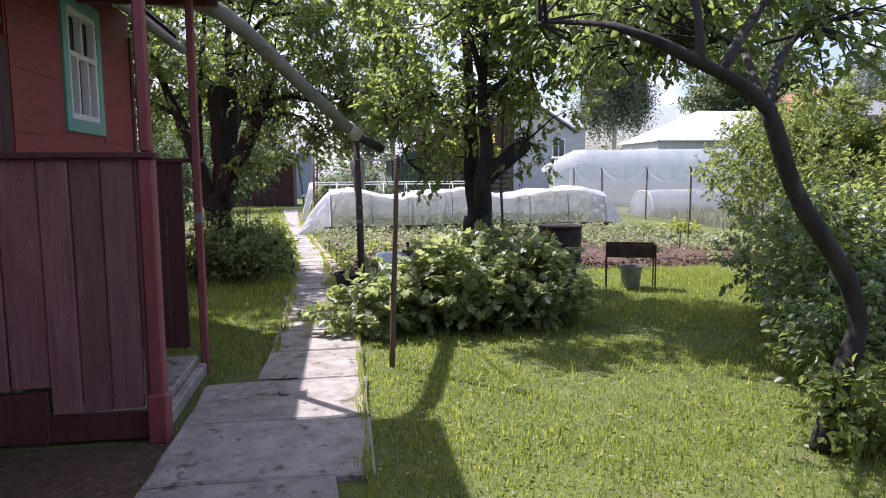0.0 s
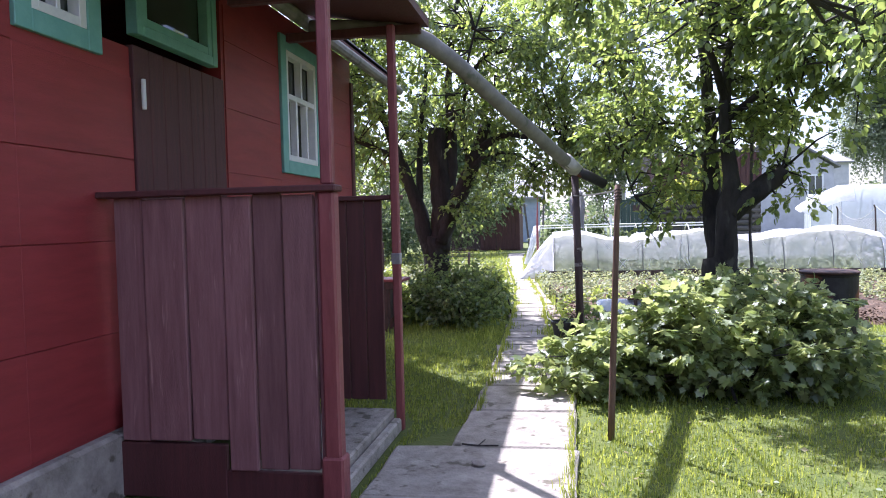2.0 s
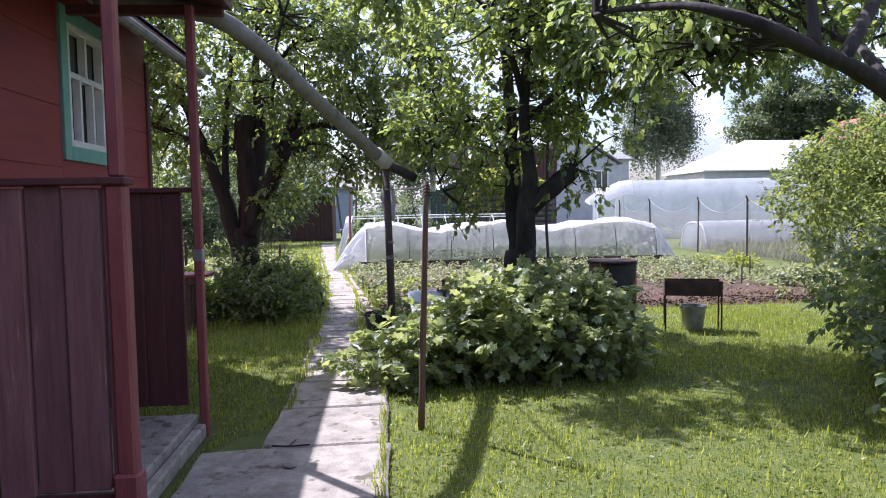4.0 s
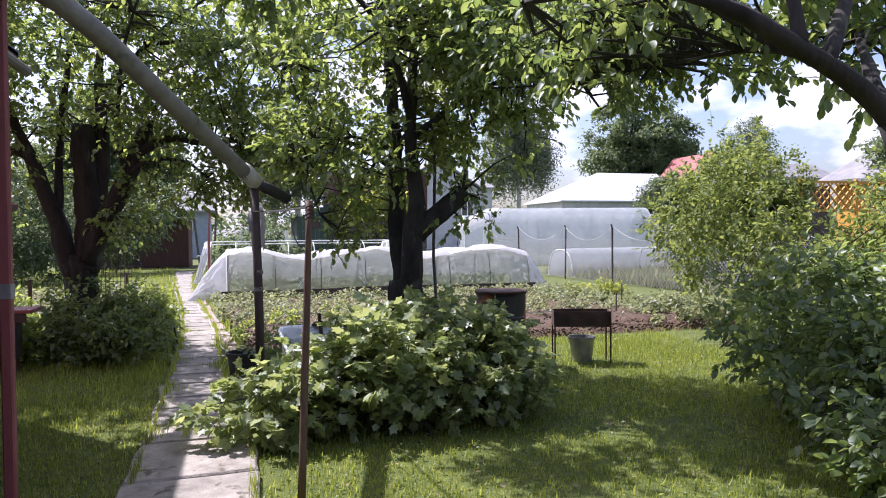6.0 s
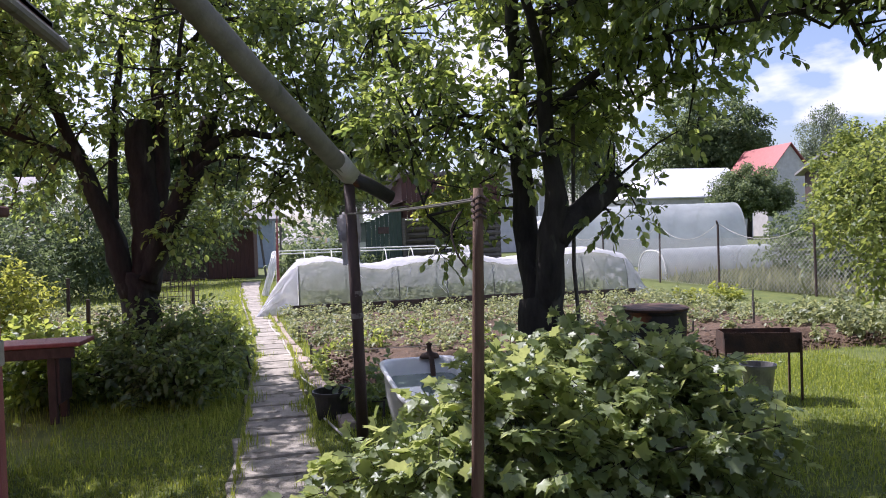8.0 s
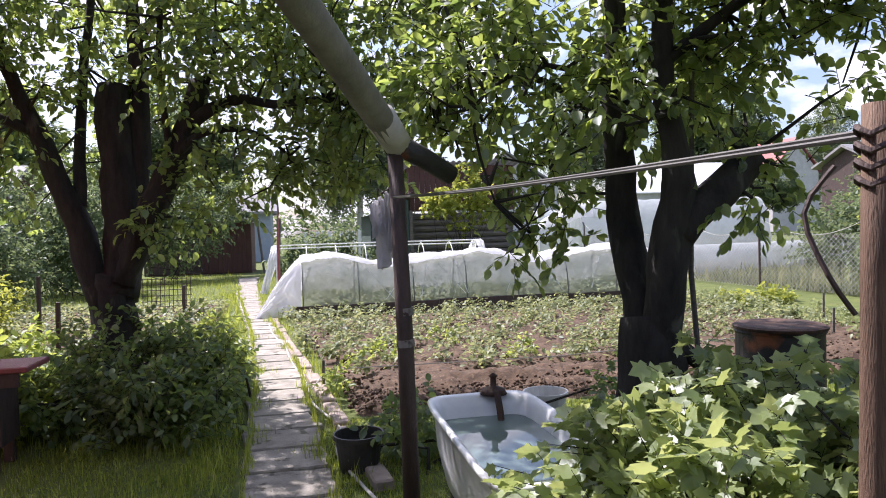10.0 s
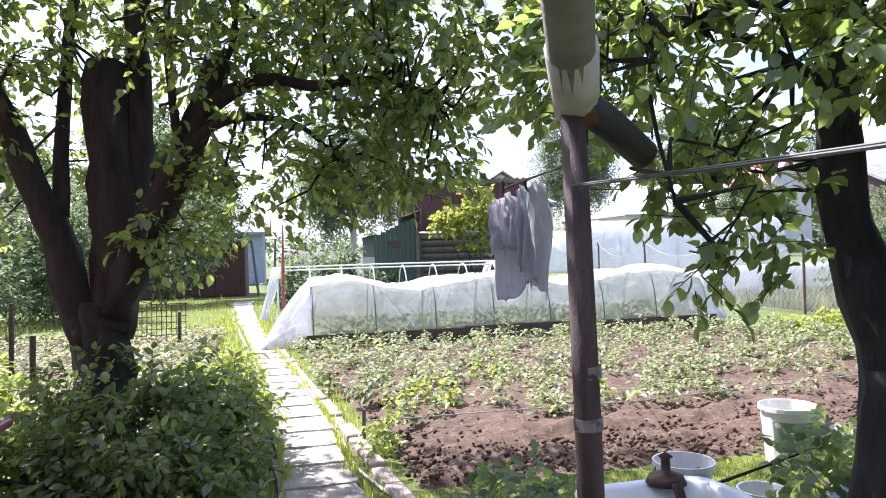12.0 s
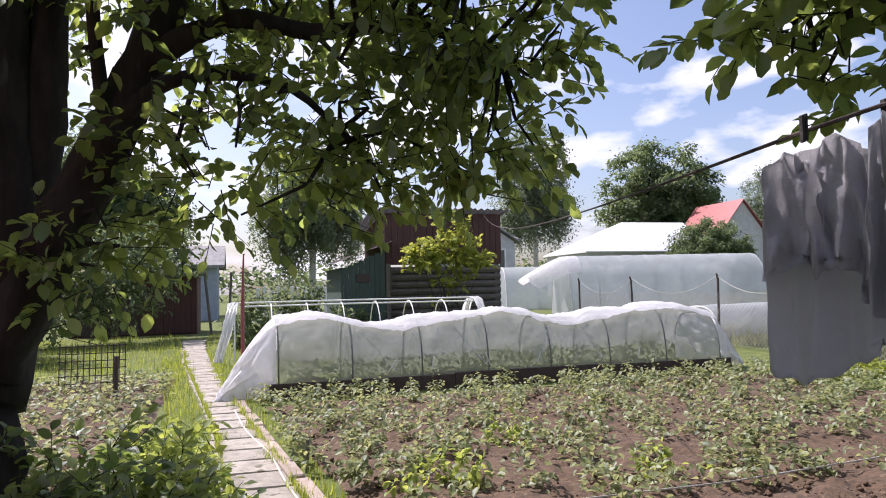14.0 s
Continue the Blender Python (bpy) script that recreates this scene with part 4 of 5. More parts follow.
shrub("bushes and fruit trees by the red shed", [((-5.0, 30.5, 2.2), (2.2, 1.6, 1.6), 150, 44), ((-3.6, 33.0, 3.0), (1.2, 0.8, 1.0), 70, 40), ((-8.0, 26.0, 2.0), (2.5, 2.0, 2.0), 180, 44)], M_FARLEAF, 10, 31, (0.10, 0.16), LEAF, 0.25)

shrub("hedge of mixed bushes beyond the strawberry bed", [((-7.6, 21.0, 1.2), (1.5, 1.5, 1.3), 120, 40), ((-10.0, 17.0, 1.5), (2.0, 2.0, 1.6), 150, 40), ((-6.3, 24.5, 1.5), (1.6, 1.0, 1.5), 120, 40), ((-7.0, 30.0, 2.2), (2.2, 1.2, 2.0), 140, 40)], M_FARLEAF, 10, 33, (0.08, 0.14), LEAF, 0.22)
shrub("bright green garden plants beside the apple tree trunk", [((-3.3, 11.4, 0.3), (0.6, 0.7, 0.3), 50, 30), ((-4.3, 11.8, 0.35), (0.8, 0.6, 0.35), 60, 30), ((-2.85, 9.85, 0.38), (0.5, 0.4, 0.36), 50, 30)], M_WEED, 8, 34, (0.06, 0.11), LEAF, 0.1, "garden_plants")

shrub("bright yellow-green ornamental bush beside the strawberry bed", [((-4.7, 13.0, 0.75), (0.85, 0.7, 0.75), 110, 34), ((-4.1, 12.7, 0.45), (0.5, 0.5, 0.45), 40, 30)], M_YOUNG, 14, 35, (0.05, 0.09), LEAF, 0.12)

# far trees
def far_tree(label, base, h, r, seed, material, weep=False, name="tree", trunk=M_BARK):
    rng = np.random.default_rng(seed)
    x, y, _ = base
    blobs = [((x, y, h * 0.62), (r, r, h * 0.36), 170, 110), ((x - r * 0.5, y, h * 0.48), (r * 0.6, r * 0.6, h * 0.2), 70, 100), ((x + r * 0.55, y, h * 0.52), (r * 0.6, r * 0.6, h * 0.2), 70, 100)]
    root = thing(name, label, "tree", base)
    part("trunk", tube(bmesh.new(), [base, (x + 0.2, y, h * 0.4), (x, y, h * 0.8)], [r * 0.07, r * 0.05, 0.05], 8), trunk, root, smooth=True)
    spots, cores = crown_points(rng, blobs, r * 0.075)
    if weep:
        spots[:, 2] -= np.abs(rng.normal(0, h * 0.07, len(spots)))
    for c in cores[:26]:
        part("limb", tube(bmesh.new(), [(x, y, h * rng.uniform(0.25, 0.6)), ((x + c[0]) / 2, y, (h * 0.5 + c[2]) / 2), c], [r * 0.03, r * 0.02, 0.02], 5, cap=False), trunk, root)
    part("crown", scatter_mesh("crown", material, rng, spots, rng.uniform(r * 0.045, r * 0.085, len(spots)), SIMPLE, (-1.2, 0.4)), material, root)
    return root


far_tree("tall drooping birch beyond the plots", (45.0, 110.0, 0), 32.0, 6.5, 41, M_BIRCH, True, "birch_tree", M_WALLPALE)
far_tree("broad dark tree behind the pale roof", (69.5, 112.0, 0), 27.0, 10.0, 42, M_FARLEAF)
far_tree("distant birch against the sky", (96.0, 115.0, 0), 25.0, 5.5, 43, M_BIRCH, True, "birch_tree", M_WALLPALE)
far_tree("tall tree behind the hut", (4.5, 62.0, 0), 15.0, 4.2, 44, M_BIRCH, True, "birch_tree", M_WALLPALE)
far_tree("tall tree beyond the blue house", (-10.0, 58.0, 0), 13.0, 5.0, 45, M_FARLEAF)
far_tree("tall tree beyond the red shed", (-22.0, 52.0, 0), 14.0, 6.0, 46, M_FARLEAF)
far_tree("fruit tree in the neighbour's garden", (12.7, 15.6, 0), 4.2, 1.5, 47, M_SHRUB)
far_tree("tree by the yellow house", (20.0, 15.5, 0), 6.5, 2.6, 48, M_FARLEAF)
far_tree("rounded garden tree by the pale barn", (52.0, 76.0, 0), 9.0, 4.6, 49, M_FARLEAF)
far_tree("tall tree behind the lawn", (16.0, 1.0, 0), 7.5, 3.5, 50, M_FARLEAF)
far_tree("fruit tree beyond the strawberry bed", (-8.0, 15.0, 0), 5.0, 2.2, 51, M_APPLE)
rng = np.random.default_rng(60)
wood = []
for a in np.linspace(0, 2 * math.pi, 90, endpoint=False):
    d = rng.uniform(105, 140)
    c = np.array([d * math.sin(a), d * math.cos(a) + 10, 0])
    wood.append(in_blob(rng, 260, c + np.array([0, 0, 3.2]), (6.5, 6.5, rng.uniform(3.0, 5.0))))
wood = np.concatenate(wood)
tagged(new("far_woods", scatter_mesh("far_woods", M_FARLEAF, rng, wood, rng.uniform(0.8, 1.6, len(wood)), SIMPLE)), "distant belt of trees round the plots", "woods", kind="stuff")

# ---- film tunnels ----
tunnel = thing("film_tunnel", "low garden tunnel covered with crumpled white plastic film", "greenhouse", (3.1, 17.8, 0))
TY, TD = 17.2, 1.35
def hump(x):
    return 1.08 + 0.07 * math.cos((x + 0.1) * 2 * math.pi / 3.1) + 0.03 * math.sin(x * 4.1)
def arch(x, v, wob=0.0):
    """Round the hoop: v from the front foot (0) over the top to the back foot (1)."""
    h = hump(x) + wob
    a = math.pi * v
    y = TY + TD / 2 - TD / 2 * math.copysign(abs(math.cos(a)) ** 0.55, math.cos(a))
    return y, h * math.sin(a) ** 0.75 if 0 < v < 1 else 0.0
for i, x in enumerate(np.linspace(-0.35, 7.2, 8)):
    part("hoop", tube(bmesh.new(), [(x, *arch(x, v, -0.02)) for v in np.linspace(0.002, 0.998, 17)], 0.012, 6), M_WIRE, tunnel)
bm = bmesh.new()
def skin(u, v):
    x = -0.35 + 7.55 * u
    y, z = arch(x, 0.02 + 0.96 * v)
    w = 0.018 * noise.noise(Vector((x * 3, v * 4, 1))) + 0.010 * noise.noise(Vector((x * 11, v * 9, 2)))
    return (x, y + w * 2 * (1 - abs(2 * v - 1)) - 0.004, z + w)
sheet(bm, 150, 30, skin)
part("side_film", bm, M_FILM, tunnel, "clear film sides", smooth=True)
bm = bmesh.new()
def hood(u, v):
    x = -0.40 + 7.65 * u
    low = 0.335 + 0.025 * math.sin(x * 2.3 + 1) + 0.02 * noise.noise(Vector((x * 2.2, 0, 7)))
    vv = low + (0.93 - low) * v
    y, z = arch(x, vv, 0.02)
    w = 0.045 * noise.noise(Vector((x * 3.2, vv * 7, 4))) + 0.05 * (0.35 - abs(noise.noise(Vector((x * 3.5 + vv * 6, vv * 17, 8))))) + 0.02 * (0.3 - abs(noise.noise(Vector((x * 13, vv * 34, 2)))))
    edge = max(0, 1 - v * 9)
    return (x, y - 0.02 - 0.05 * edge + w, z + 0.015 + w)
sheet(bm, 320, 44, hood)
part("top_film", bm, M_FILMW, tunnel, "bunched white film over the top", smooth=True)
for side in (-1, 1):
    bm = bmesh.new()
    def flap(u, v, side=side):
        xe = -0.38 if side < 0 else 7.23
        y, z = arch(xe, 0.01 + 0.98 * v, 0.03)
        tip = -1.22 if side < 0 else 7.86
        yc = TY + TD * (0.12 if side < 0 else 0.35)
        k = u ** 0.85
        pleat = 0.05 * math.sin(v * 34 + 1.3 * side + 2.0 * noise.noise(Vector((v * 6, u * 3, 1)))) * min(1, u * 3) + 0.09 * noise.noise(Vector((v * 13, u * 6, side * 9))) * min(1, u * 4)
        ty = yc + (y - TY - TD / 2) * 0.42
        zz = z * (1 - k ** 1.25) + 0.05 * k * (1 + math.sin(v * 40)) * 0.7
        return (xe + (tip - xe) * k + pleat * 0.5, y + (ty - y) * k + pleat, max(0.012, zz + pleat * 0.6))
    sheet(bm, 26, 70, flap)
    part("end_flap", bm, M_FILMW, tunnel, "gathered white film end", smooth=True)
for x0, x1, z1 in ((-0.5, 2.3, 0.13), (2.3, 4.9, 0.15), (4.9, 7.35, 0.13)):
    part("edge_board", box(bmesh.new(), (x0, TY - 0.11, 0), (x1 - 0.01, TY - 0.07, z1 + 0.09), 0.006), M_DKPOST, tunnel, "dark weathered edging board")
for x, dx in ((0.9, 0.5), (1.75, -0.5), (2.1, -0.15), (2.35, 0.5), (2.7, 0.2), (4.0, -0.3), (4.6, 0.3), (5.8, -0.25), (6.4, 0.3)):
    a, b = arch(x, 0.30), arch(x + dx, 0.06)
    part("tie", tube(bmesh.new(), [(x, a[0] - 0.03, a[1]), (x + dx, b[0] - 0.03, b[1])], 0.008, 4), M_WHITE, tunnel, "thin white tie over the film")
rng = np.random.default_rng(61)
pl = np.stack([rng.uniform(-0.2, 6.8, 1500), rng.uniform(17.85, 18.4, 1500), 0.03 + 0.42 * rng.random(1500) ** 1.3], 1)
tagged(new("seedlings", scatter_mesh("seedlings", M_APPLE2, rng, pl, rng.uniform(0.07, 0.13, 1500), LEAF)), "green seedlings growing inside the film tunnel", "seedlings", kind="stuff")

frame2 = thing("tunnel_frame", "white plastic pipe tunnel frame with film pushed to its ends", "greenhouse frame", (1.7, 22.8, 0))
for z, y in ((1.30, 22.85), (1.22, 22.65)):
    part("ridge_pipe", tube(bmesh.new(), [(-1.08, y + 0.2, z), (1.8, y, z + 0.01), (4.55, y - 0.2, z)], 0.018, 8), M_WHITE, frame2)
for x in np.linspace(-1.0, 4.5, 8):
    yo = -0.07 * (x - 1.7)
    part("hoop", tube(bmesh.new(), [(x, 22.85 + yo - 0.75 * math.cos(a), 1.27 * math.sin(a) ** 0.8) for a in np.linspace(0.02, math.pi - 0.02, 13)], 0.013, 6), M_WHITE, frame2)
for xe, out, va, vb in ((-1.02, -0.34, 0.0, 0.62), (4.5, 0.10, 0.25, 0.80)):
    bm = bmesh.new()
    def end(u, v, xe=xe, out=out, va=va, vb=vb):
        a = 0.02 + (math.pi - 0.04) * (va + (vb - va) * v)
        z = 1.30 * math.sin(a) ** 0.8
        w = 0.030 * math.sin(u * 19 + v * 5) + 0.025 * noise.noise(Vector((u * 6, v * 7, xe)))
        return (xe + out * (1 - z / 1.3) + (u - 0.5) * 0.20 + w, 22.85 - 0.07 * (xe - 1.7) - 0.78 * math.cos(a) + w, z + 0.012 + 0.5 * w * (1 if z > 0.1 else 0))
    sheet(bm, 16, 40, end)
    part("end_film", bm, M_FILMW, frame2, "white film gathered at the end", smooth=True)
stake = thing("marker_post", "reddish rusty iron post at the path's edge", "post", (-0.84, 19.1, 0))
part("shaft", tube(bmesh.new(), [(-0.84, 19.1, 0), (-0.84, 19.12, 1.35), (-0.82, 19.12, 2.2)], [0.034, 0.032, 0.012], 8), M_REDPOST, stake)

def polytunnel(label, a, b, w, h, mat, flap=True):
    a, b = Vector((*a, 0)), Vector((*b, 0))
    d = (b - a).normalized()
    n = Vector((d.y, -d.x, 0))
    L = (b - a).length
    root = thing("polytunnel", label, "greenhouse", a.lerp(b, 0.5))
    def sec(s, v, grow=0.0):
        q = math.pi * v
        return a + d * s + n * ((w / 2 + grow) * math.copysign(abs(math.cos(q)) ** 0.7, math.cos(q))) + Vector((0, 0, (h + grow) * max(0, math.sin(q)) ** 0.8))
    for s in np.linspace(0, L, 8):
        part("hoop", tube(bmesh.new(), [sec(s, v) for v in np.linspace(0, 1, 21)], 0.025, 6), M_WHITE, root)
    bm = bmesh.new()
    sheet(bm, 60, 40, lambda u, v: sec(u * L, v, 0.03 + 0.02 * noise.noise(Vector((u * 22, v * 6, 3)))))
    part("cover", bm, mat, root, "translucent film cover", smooth=True)
    for s, o in ((L, 0.04), (0.0, -0.04)):
        bm = bmesh.new()
        sheet(bm, 16, 8, lambda u, v: sec(s, u) * (1 - v) + (a + d * s + Vector((0, 0, sec(s, u).z * 0.5))) * v + d * o * v)
        part("end_wall", bm, mat, root, "film end wall")
    if flap:
        bm = bmesh.new()
        sheet(bm, 12, 20, lambda u, v: sec(0.5 - 2.0 * u * (0.8 + 0.2 * math.sin(v * 9)), 0.24 + 0.5 * v, 0.05) - Vector((0, 0, 0.85 * max(0, u - 0.25) ** 1.4 + 0.05 * math.sin(v * 17) * u)))
        part("loose_film", bm, M_FILMW, root, "loose white film hanging over the end", smooth=True)
    return root
polytunnel("large arched polytunnel with translucent film in the next plot", (11.2, 31.6), (18.6, 30.0), 3.2, 2.62, M_FILMGH)
polytunnel("second low polytunnel behind the first", (15.8, 50.0), (30.0, 47.0), 4.0, 2.75, M_FILMGH, False)
polytunnel("low film-covered bed behind the wire fence", (10.6, 22.4), (20.4, 24.6), 1.3, 0.90, M_FILMGH, False)

# ---- wire fence ----
fence = thing("wire_fence", "chain-link wire fence on rusty steel posts", "fence", (10.5, 15.5, 0))
FP = [(10.9, 9.2), (10.8, 12.2), (10.6, 15.2), (10.1, 18.0), (10.0, 20.8), (9.8, 24.2), (9.7, 27.2)]
for i, (x, y) in enumerate(FP):
    lean = 0.03 * math.sin(i * 2.1)
    bm = bmesh.new()
    tube(bm, [(x, y, 0), (x + lean, y, 1.62), (x + lean - 0.05, y - 0.02, 1.74)], [0.028, 0.028, 0.022], 8)
    part("post", bm, M_DKPOST, fence)
bm = bmesh.new()
for (xa, ya), (xb, yb) in zip(FP, FP[1:]):
    a, b = Vector((xa, ya, 0)), Vector((xb, yb, 0))
    L, H, st = (b - a).length, 1.25, 0.11
    for sgn in (1, -1):
        for s in np.arange(-H, L, st):
            p0, p1 = max(0, s), min(L, s + H)
            if p1 - p0 < 0.03:
                continue
            z0, z1 = (p0 - s, p1 - s)
            if sgn < 0:
                z0, z1 = H - z0, H - z1
            q0, q1 = a.lerp(b, p0 / L) + Vector((0.01 * sgn, 0, z0 + 0.05)), a.lerp(b, p1 / L) + Vector((0.01 * sgn, 0, z1 + 0.05))
            tube(bm, [q0, q1], 0.004, 3, cap=False)
part("mesh", bm, M_MESH, fence, "grey diamond wire mesh")
for (xa, ya), (xb, yb) in zip(FP, FP[1:]):
    a, b = Vector((xa, ya, 1.68)), Vector((xb, yb, 1.68))
    part("slack_wire", tube(bmesh.new(), [a.lerp(b, t) - Vector((0, 0, 0.42 * 4 * t * (1 - t))) for t in np.linspace(0, 1, 13)], 0.006, 5), M_COLLAR, fence, "slack pale top cord")

# ---- buildings beyond ----
hut = thing("log_hut", "grey log hut with brown-red boarded top and green door", "hut", (5.3, 29.5, 0))
for k in range(10):
    z = 0.12 + k * 0.22
    part("log", tube(bmesh.new(), [(3.45, 28.0, z), (7.25, 28.0, z)], 0.115, 8), M_LOG, hut)
    part("log", tube(bmesh.new(), [(3.6, 27.9, z + 0.02), (3.6, 31.5, z + 0.02)], 0.115, 8), M_LOG, hut)
    part("log", tube(bmesh.new(), [(7.1, 27.9, z + 0.02), (7.1, 31.5, z + 0.02)], 0.115, 8), M_LOG, hut)
part("back_wall", box(bmesh.new(), (3.5, 31.3, 0), (7.2, 31.5, 2.3)), M_LOG, hut)
for i in range(20):
    part("board", box(bmesh.new(), (3.45 + i * 0.192, 27.88, 2.28), (3.45 + i * 0.192 + 0.185, 27.93, 3.90 - 0.008 * (i % 3)), 0.01), M_REDBOARD, hut)
part("side_board", box(bmesh.new(), (7.2, 27.94, 2.28), (7.25, 31.6, 3.85)), M_REDBOARD, hut)
part("side_board", box(bmesh.new(), (3.45, 27.94, 2.28), (3.5, 31.6, 3.85)), M_REDBOARD, hut)
bm = bmesh.new()
sheet(bm, 120, 4, lambda u, v: (3.0 + 4.5 * u, 27.6 + 4.3 * v, 4.02 + 0.03 * math.sin(u * 130) - 0.5 * v))
bmesh.ops.solidify(bm, geom=bm.faces[:], thickness=0.02)
part("roof", bm, M_SLATE, hut, "corrugated grey roof")
for i in range(8):
    part("door_board", box(bmesh.new(), (2.05 + i * 0.16, 27.35, 0.1), (2.05 + i * 0.16 + 0.154, 27.39, 2.2 + 0.07 * i), 0.006), M_GREENBOARD, hut)
part("lean_to_side", box(bmesh.new(), (2.0, 27.4, 0), (2.05, 31.0, 2.2)), M_GREENBOARD, hut)
part("door_frame", box(bmesh.new(), (3.34, 27.3, 0), (3.46, 27.45, 2.3), 0.01), M_LOG, hut)
bm = bmesh.new()
sheet(bm, 8, 4, lambda u, v: (1.6 + 2.0 * u, 27.1 + 4.2 * v, 2.28 + 0.72 * u + 0.02 * math.sin(u * 40)))
bmesh.ops.solidify(bm, geom=bm.faces[:], thickness=0.04)
part("lean_to_roof", bm, M_DKPOST, hut, "dark sagging lean-to roof")
part("vent", box(bmesh.new(), (2.45, 27.33, 1.75), (2.85, 27.36, 2.0), 0.01), M_DKPOST, hut, "dark window hole")

shed = thing("red_shed", "low brown-red wooden shed under a flat roof", "shed", (-4.6, 36.0, 0))
for i in range(22):
    part("board", box(bmesh.new(), (-6.85 + i * 0.2, 34.7, 0.05), (-6.85 + i * 0.2 + 0.194, 34.75, 2.22), 0.008), M_REDBOARD if i > 11 else M_DKPOST, shed)
part("body", box(bmesh.new(), (-6.85, 34.76, 0), (-2.45, 37.2, 2.2)), M_REDBOARD, shed)
part("roof", box(bmesh.new(), (-7.0, 34.3, 2.24), (-2.2, 37.4, 2.34), 0.02), M_SLATE, shed, "grey flat roof edge")
for x, dx in ((-1.9, -0.25), (-1.3, 0.1)):
    pp = thing("leaning_pole", "bare pole leaning beside the shed", "pole", (x, 33.8, 0), "poles by the shed")
    part("shaft", tube(bmesh.new(), [(x, 33.8, 0), (x + dx, 34.0, 2.3)], 0.05, 7), M_LOG, pp)

def building(name, label, x0, x1, y0, y1, eave, ridge, wall, roof, along="x", windows=(), over=0.4, hip=0.0):
    root = thing(name, label, "house", ((x0 + x1) / 2, (y0 + y1) / 2, 0))
    part("wall", box(bmesh.new(), (x0, y0, 0), (x1, y1, eave), 0.02), wall, root)
    bm = bmesh.new()
    if along == "x":
        prof = [(y0 - over, eave - 0.1), ((y0 + y1) / 2, ridge), (y1 + over, eave - 0.1)]
        ends, put = (x0 - over, x1 + over), lambda e, p: (e, p[0], p[1])
    else:
        prof = [(x0 - over, eave - 0.1), ((x0 + x1) / 2, ridge), (x1 + over, eave - 0.1)]
        ends, put = (y0 - over, y1 + over), lambda e, p: (p[0], e, p[1])
    for p, q in ((prof[0], prof[1]), (prof[1], prof[2])):
        vs = [bm.verts.new(put(e, (a, z + dz))) for dz in (0, 0.15) for e, (a, z) in ((ends[0] + (hip if p is prof[1] else 0), p), (ends[1], p), (ends[1], q), (ends[0] + (hip if q is prof[1] else 0), q))]
        for f in ((0, 1, 2, 3), (7, 6, 5, 4), (0, 4, 5, 1), (1, 5, 6, 2), (2, 6, 7, 3), (3, 7, 4, 0)):
            bm.faces.new([vs[i] for i in f])
    if hip:
        vs = [bm.verts.new(p) for p in ((x0 - over, y0 - over, eave - 0.1), (x0 - over, y1 + over, eave - 0.1), (x0 - over + hip, (y0 + y1) / 2, ridge))]
        us = [bm.verts.new(v.co + Vector((0, 0, 0.15))) for v in vs]
        bm.faces.new(vs), bm.faces.new(us[::-1]), bm.faces.new((vs[0], us[0], us[1], vs[1]))
    part("roof", bm, roof, root)
    if along == "x":
        for x in ((x1 - 0.1,) if hip else (x0, x1 - 0.1)):
            bm = bmesh.new()
            vs = [bm.verts.new(p) for xx in (x, x + 0.1) for p in ((xx, y0, eave), (xx, y1, eave), (xx, (y0 + y1) / 2, ridge - 0.1))]
            for f in ((0, 1, 2), (5, 4, 3), (0, 3, 4, 1), (1, 4, 5, 2), (2, 5, 3, 0)):
                bm.faces.new([vs[i] for i in f])
            part("gable", bm, wall, root)
    else:
        for y in (y0, y1 - 0.1):
            bm = bmesh.new()
            vs = [bm.verts.new(p) for yy in (y, y + 0.1) for p in ((x0, yy, eave), (x1, yy, eave), ((x0 + x1) / 2, yy, ridge - 0.1))]
            for f in ((0, 1, 2), (5, 4, 3), (0, 3, 4, 1), (1, 4, 5, 2), (2, 5, 3, 0)):
                bm.faces.new([vs[i] for i in f])
            part("gable", bm, wall, root)
    for wx, wz, ww, wh in windows:
        w = part("window", box(bmesh.new(), (wx, y0 - 0.03, wz), (wx + ww, y0 - 0.015, wz + wh)), M_GLASS, root)
        bm = bmesh.new()
        for a, b in (((wx - 0.12, wz - 0.12), (wx, wz + wh + 0.12)), ((wx + ww, wz - 0.12), (wx + ww + 0.12, wz + wh + 0.12)), ((wx, wz - 0.12), (wx + ww, wz)), ((wx, wz + wh), (wx + ww, wz + wh + 0.12)), ((wx + ww / 2 - 0.04, wz), (wx + ww / 2 + 0.04, wz + wh))):
            box(bm, (a[0], y0 - 0.08, a[1]), (b[0], y0 - 0.005, b[1]))
        part("frame", bm, M_WHITE, w)
    return root


building("white_house", "pale rendered house with a grey gable roof", 12.6, 20.9, 60.0, 70.0, 5.2, 8.0, M_WALLPALE, M_SLATE, "y", [(19.0, 3.0, 1.0, 1.5)])
building("blue_house", "small pale blue house with a grey hip of roof", -4.3, -2.1, 47.0, 51.0, 3.0, 4.1, M_WALLBLUE, M_SLATE, "x", [(-4.0, 1.9, 0.8, 1.1)])
building("barn", "long low barn with a bright pale metal roof", 41.0, 59.0, 85.0, 97.0, 5.6, 9.8, M_WALLPALE, M_ROOFW, "x", [], 0.4, 9.0)
building("red_roofed_house", "house with a bright red metal roof", 65.0, 72.5, 90.0, 100.0, 8.4, 13.2, M_WALLPALE, M_ROOFR, "y", [])
building("brick_house", "grey house with a flat dark roof far behind", 22.0, 30.0, 82.0, 90.0, 7.0, 8.0, M_WALLPALE, M_SLATE, "x", [(24.0, 4.0, 1.2, 1.6)])
